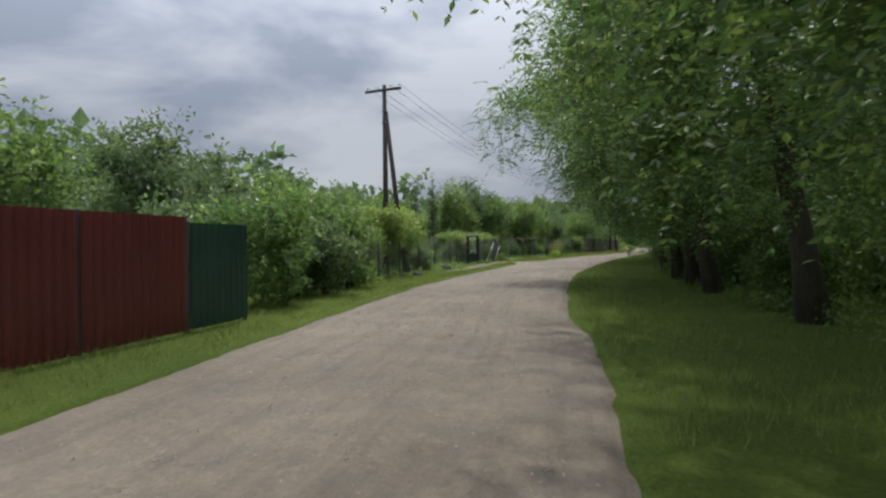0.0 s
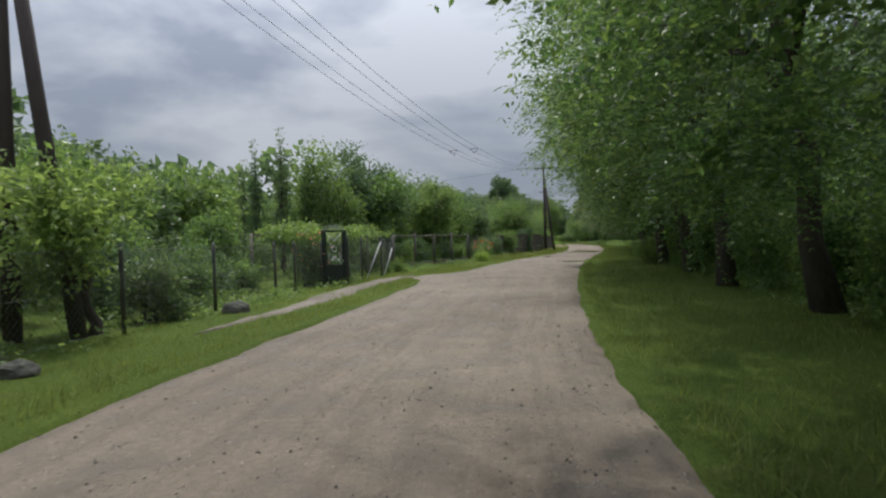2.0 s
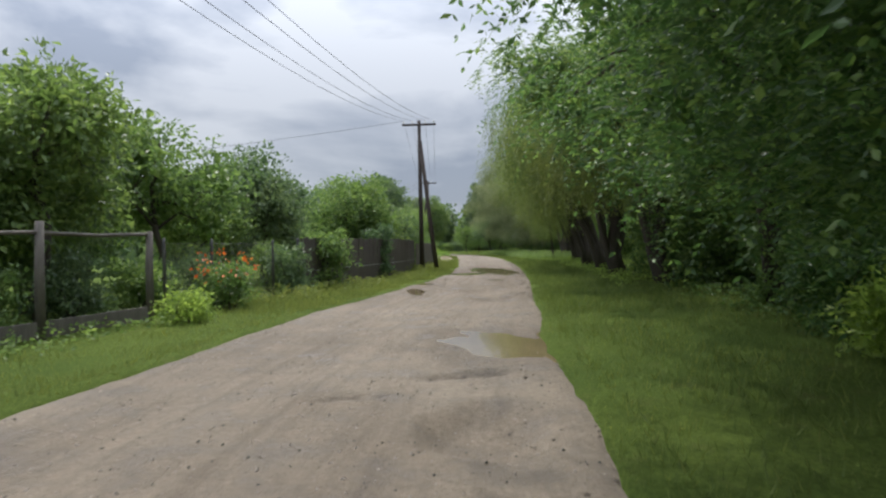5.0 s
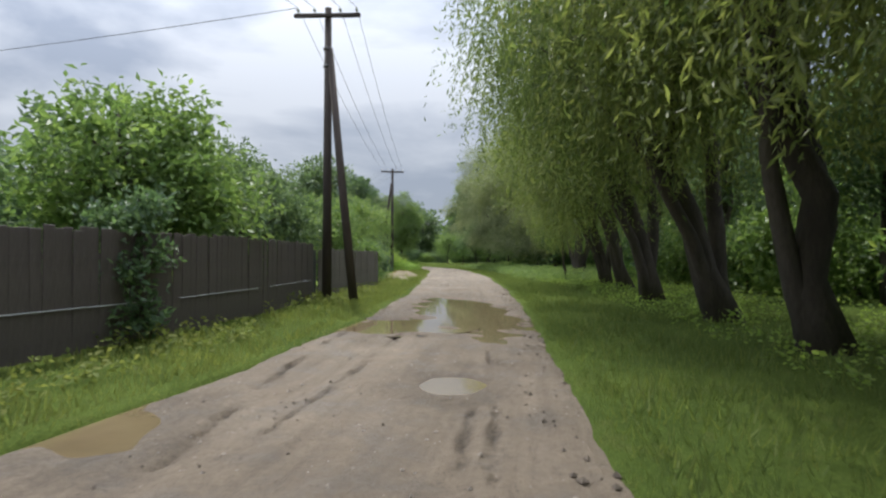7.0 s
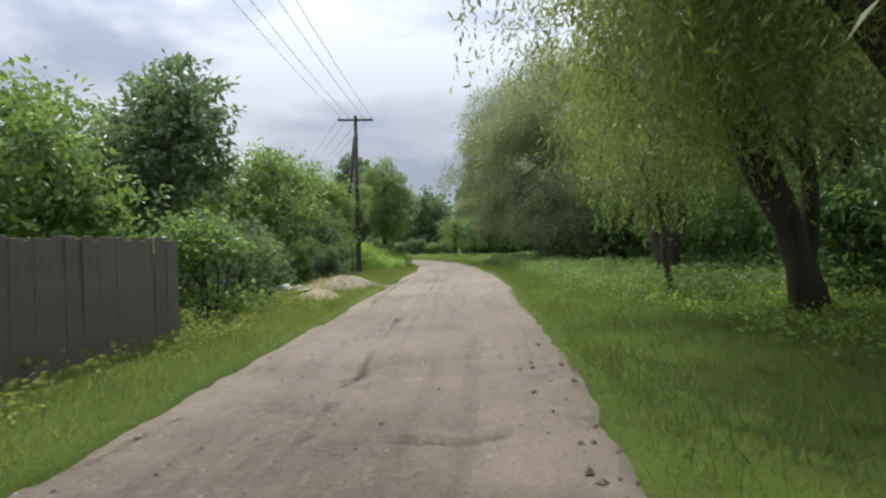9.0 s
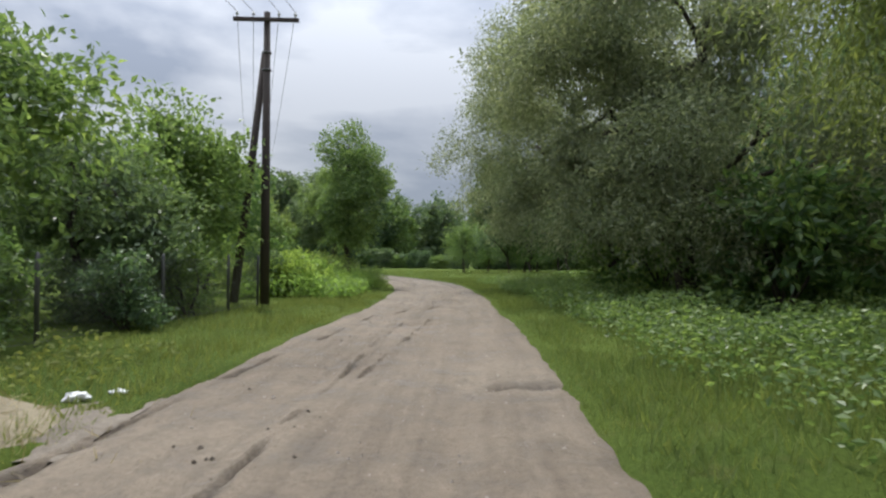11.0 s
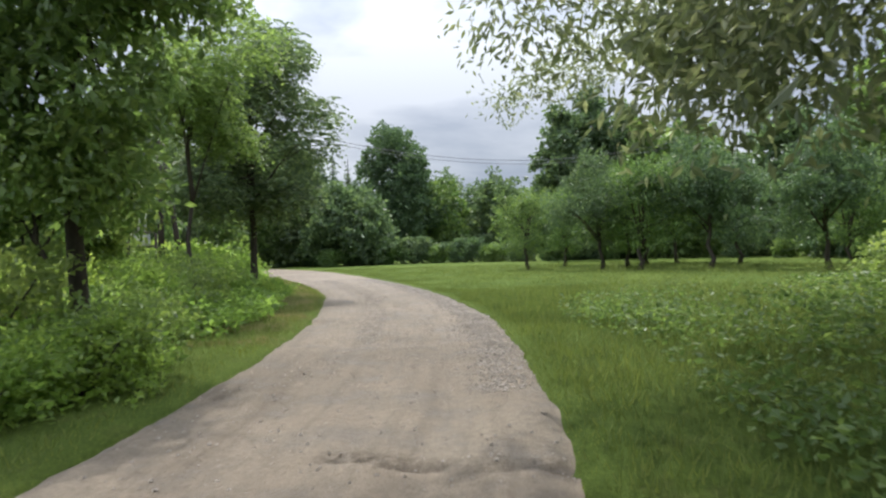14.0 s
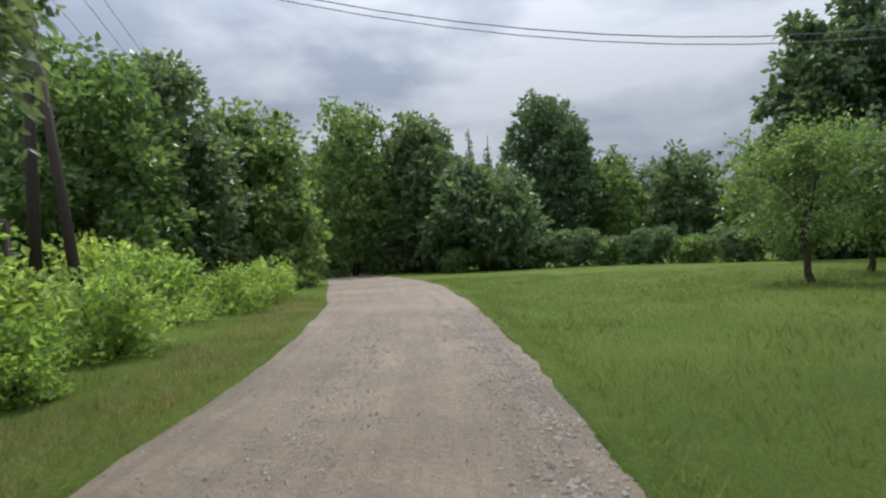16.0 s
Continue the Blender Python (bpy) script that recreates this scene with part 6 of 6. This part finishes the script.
def garden_gate(x, y, turn, wide=0.86, high=1.72):
    """A sheet metal wicket with a scrolled openwork window and a comb of rods on top."""
    root = new("garden_gate")
    root.matrix_basis = pose(x, y, 0, 0, 0, turn)
    for side in (-1, 1):
        bm = bmesh.new()
        block(bm, (0.09, 0.09, high + 0.06), (side * wide / 2, 0, (high + 0.06) / 2 - 0.05), bevel=0.008)
        part("post", bm, GATE_METAL, root)
    panel_top = 0.62
    bm = bmesh.new()
    block(bm, (wide - 0.13, 0.03, panel_top - 0.06), (0, 0, panel_top / 2 + 0.04), bevel=0.004)
    part("panel", bm, GATE_METAL, root)
    frame_part = bmesh.new()
    block(frame_part, (wide - 0.12, 0.04, 0.04), (0, 0, panel_top + 0.03), bevel=0.004)
    block(frame_part, (wide + 0.1, 0.06, 0.05), (0, 0, high + 0.01), bevel=0.004)
    for side in (-1, 1):
        block(frame_part, (0.05, 0.035, high - panel_top - 0.08), (side * (wide / 2 - 0.085), 0, (high + panel_top) / 2), bevel=0.003)
    part("gate_frame", frame_part, GATE_METAL, root)
    middle = (high + panel_top) / 2
    for side in (-1, 1):
        for way in (-1, 1):
            bm = bmesh.new()
            curl = []
            for k in range(22):
                a = k / 21 * 1.6 * math.pi
                reach = 0.15 - 0.10 * k / 21
                curl.append((side * (0.15 - reach * math.cos(a)), 0, middle + way * (0.22 + reach * 1.25 * math.sin(a))))
            tube(bm, [(side * 0.30, 0, middle + way * 0.50)] + curl, [0.011] * 23, 6)
            part("scroll", bm, PALE_STEEL, root)
    bm = bmesh.new()
    ring = [(0.09 * math.cos(k / 18 * math.tau), 0, middle + 0.09 * math.sin(k / 18 * math.tau)) for k in range(19)]
    tube(bm, ring, [0.011] * 19, 6)
    part("ring", bm, PALE_STEEL, root)
    for k in range(11):
        bm = bmesh.new()
        u = -1 + 2 * k / 10
        tall = 0.10 + 0.08 * (1 - u * u) + 0.02 * (k % 2)
        tube(bm, [(u * wide * 0.5, 0, high), (u * wide * 0.5, 0, high + tall), (u * wide * 0.5, 0, high + tall + 0.03)], [0.011, 0.011, 0.002], 6)
        part("spike", bm, PALE_STEEL, root)
    bm = bmesh.new()
    tube(bm, [(wide / 2 - 0.10, -0.02, 0.78), (wide / 2 - 0.10, -0.08, 0.78), (wide / 2 - 0.21, -0.08, 0.78)], [0.009] * 3, 6)
    part("latch_handle", bm, PALE_STEEL, root)
    tagged(root, "dark green sheet metal garden gate with scrolled openwork window", "gate")


def rose_bush(x, y, height, wide, seed, blooms):
    """A leggy shrub studded with coral roses."""
    root = bush("rose_bush", x, y, height, wide, LEAF_DARK, "tall rose bush with coral pink blooms beside the garden gate", seed, 300, 9, 0.08, group="roses by the gate")
    r = rng_of(seed + 1)
    bm = bmesh.new()
    for _ in range(blooms):
        a, z = r.uniform(0, math.tau), height * (0.30 + 0.66 * r.uniform() ** 0.6)
        reach = wide * 0.85 * math.sqrt(max(0.15, 1 - ((z / height - 0.5) / 0.6) ** 2))
        at = Vector((reach * math.cos(a), reach * math.sin(a), z))
        size = r.uniform(0.03, 0.055)
        for k in range(9):
            b = k * 2.4
            spread = 0.25 + 0.075 * k
            way = Vector((math.cos(b) * spread, math.sin(b) * spread, 1.1 - 0.07 * k)).normalized()
            side = way.cross(Vector((0, 0, 1))).normalized() * size * 0.55
            tip = at + way * size
            bm.faces.new([bm.verts.new(p) for p in (at, at + way * size * 0.6 + side, tip, at + way * size * 0.6 - side)])
    part("rose_bloom", bm, ROSE, root, "coral pink roses")


def boulder(x, y, size, seed, label="dark rounded boulder lying on the grass verge"):
    bm = bmesh.new()
    bmesh.ops.create_icosphere(bm, subdivisions=3, radius=size)
    for v in bm.verts:
        k = 1 + 0.22 * noise.noise(v.co * (1.6 / size) + Vector((seed, 0, 0))) + 0.08 * noise.noise(v.co * (5 / size))
        v.co = Vector((v.co.x * 1.25, v.co.y, v.co.z * 0.75)) * k
    ob = part("boulder", bm, DARK_STONE)
    ob.location = (x, y, size * 0.3)
    tagged(ob, label, "boulder")


def path_patch():
    """A bare strip of earth along the verge, from the garden gate to the road."""
    ys = np.linspace(PATH[0][0], PATH[-1][0], 120)[:, None]
    u = np.linspace(-1, 1, 17)[None, :]
    half = path_half(ys)
    xs = along(PATH, ys) + u * half
    z = ground_height(xs, ys) + 0.03 - 0.06 * np.abs(u) ** 4 + 0.012 * waves(xs, ys, 0.5, 604)
    ys = np.broadcast_to(ys, xs.shape)
    tagged(mesh_from("garden_path", *ribbon(xs, ys, z), SOIL, True), "bare trodden earth path crossing the verge", "path", kind="structure")


def litter(x, y, seed, size=0.06):
    """A crumpled plastic bag."""
    bm = bmesh.new()
    bmesh.ops.create_icosphere(bm, subdivisions=3, radius=size)
    for v in bm.verts:
        k = 1 + 1.1 * noise.noise(v.co * 0.7 / size + Vector((seed, 1, 2))) + 0.6 * noise.noise(v.co * 2.2 / size + Vector((0, seed, 0)))
        v.co = Vector((v.co.x * 1.4, v.co.y, v.co.z * 0.7)) * k
    ob = part("plastic_bag", bm, PLASTIC)
    ob.location = (x, y, size * 0.6)
    tagged(ob, "crumpled white plastic bag lying on the verge", "litter", "litter")


arbour()
leaning_prop(-6.3, 39.5, 0.42, 0.9, 1.35)
leaning_prop(-5.95, 41.1, 0.25, 0.7, 1.1)
garden_gate(-6.63, 36.6, 55)
rose_bush(-7.35, 36.3, 1.75, 0.62, 621, 46)
rose_bush(-7.2, 37.4, 1.35, 0.5, 622, 26)
rose_bush(-6.75, 37.9, 0.75, 0.35, 623, 12)
boulder(-6.7, 29.4, 0.24, 3)
boulder(-6.6, 23.8, 0.18, 7)
path_patch()
litter(6.9, 97.2, 2)
litter(7.15, 97.5, 5, 0.05)
litter(4.15, 95.9, 8, 0.13)
litter(3.9, 96.3, 11, 0.09)
litter(4.55, 96.5, 14, 0.10)

r = rng_of(320)
petals = shell(r, 90, [(-2.5, 57.2, 0.95, 0.65, 0.65, 0.4)], 0.15)
flowers = mesh_from("blossom", *leaf_quads(petals[0] - np.array((-2.5, 57.2, 0)), petals[1], 0.085, 0.8, r), FLOWER)
flowers.parent = bpy.data.objects["flower_bush"]
tagged(flowers, "orange blossom")
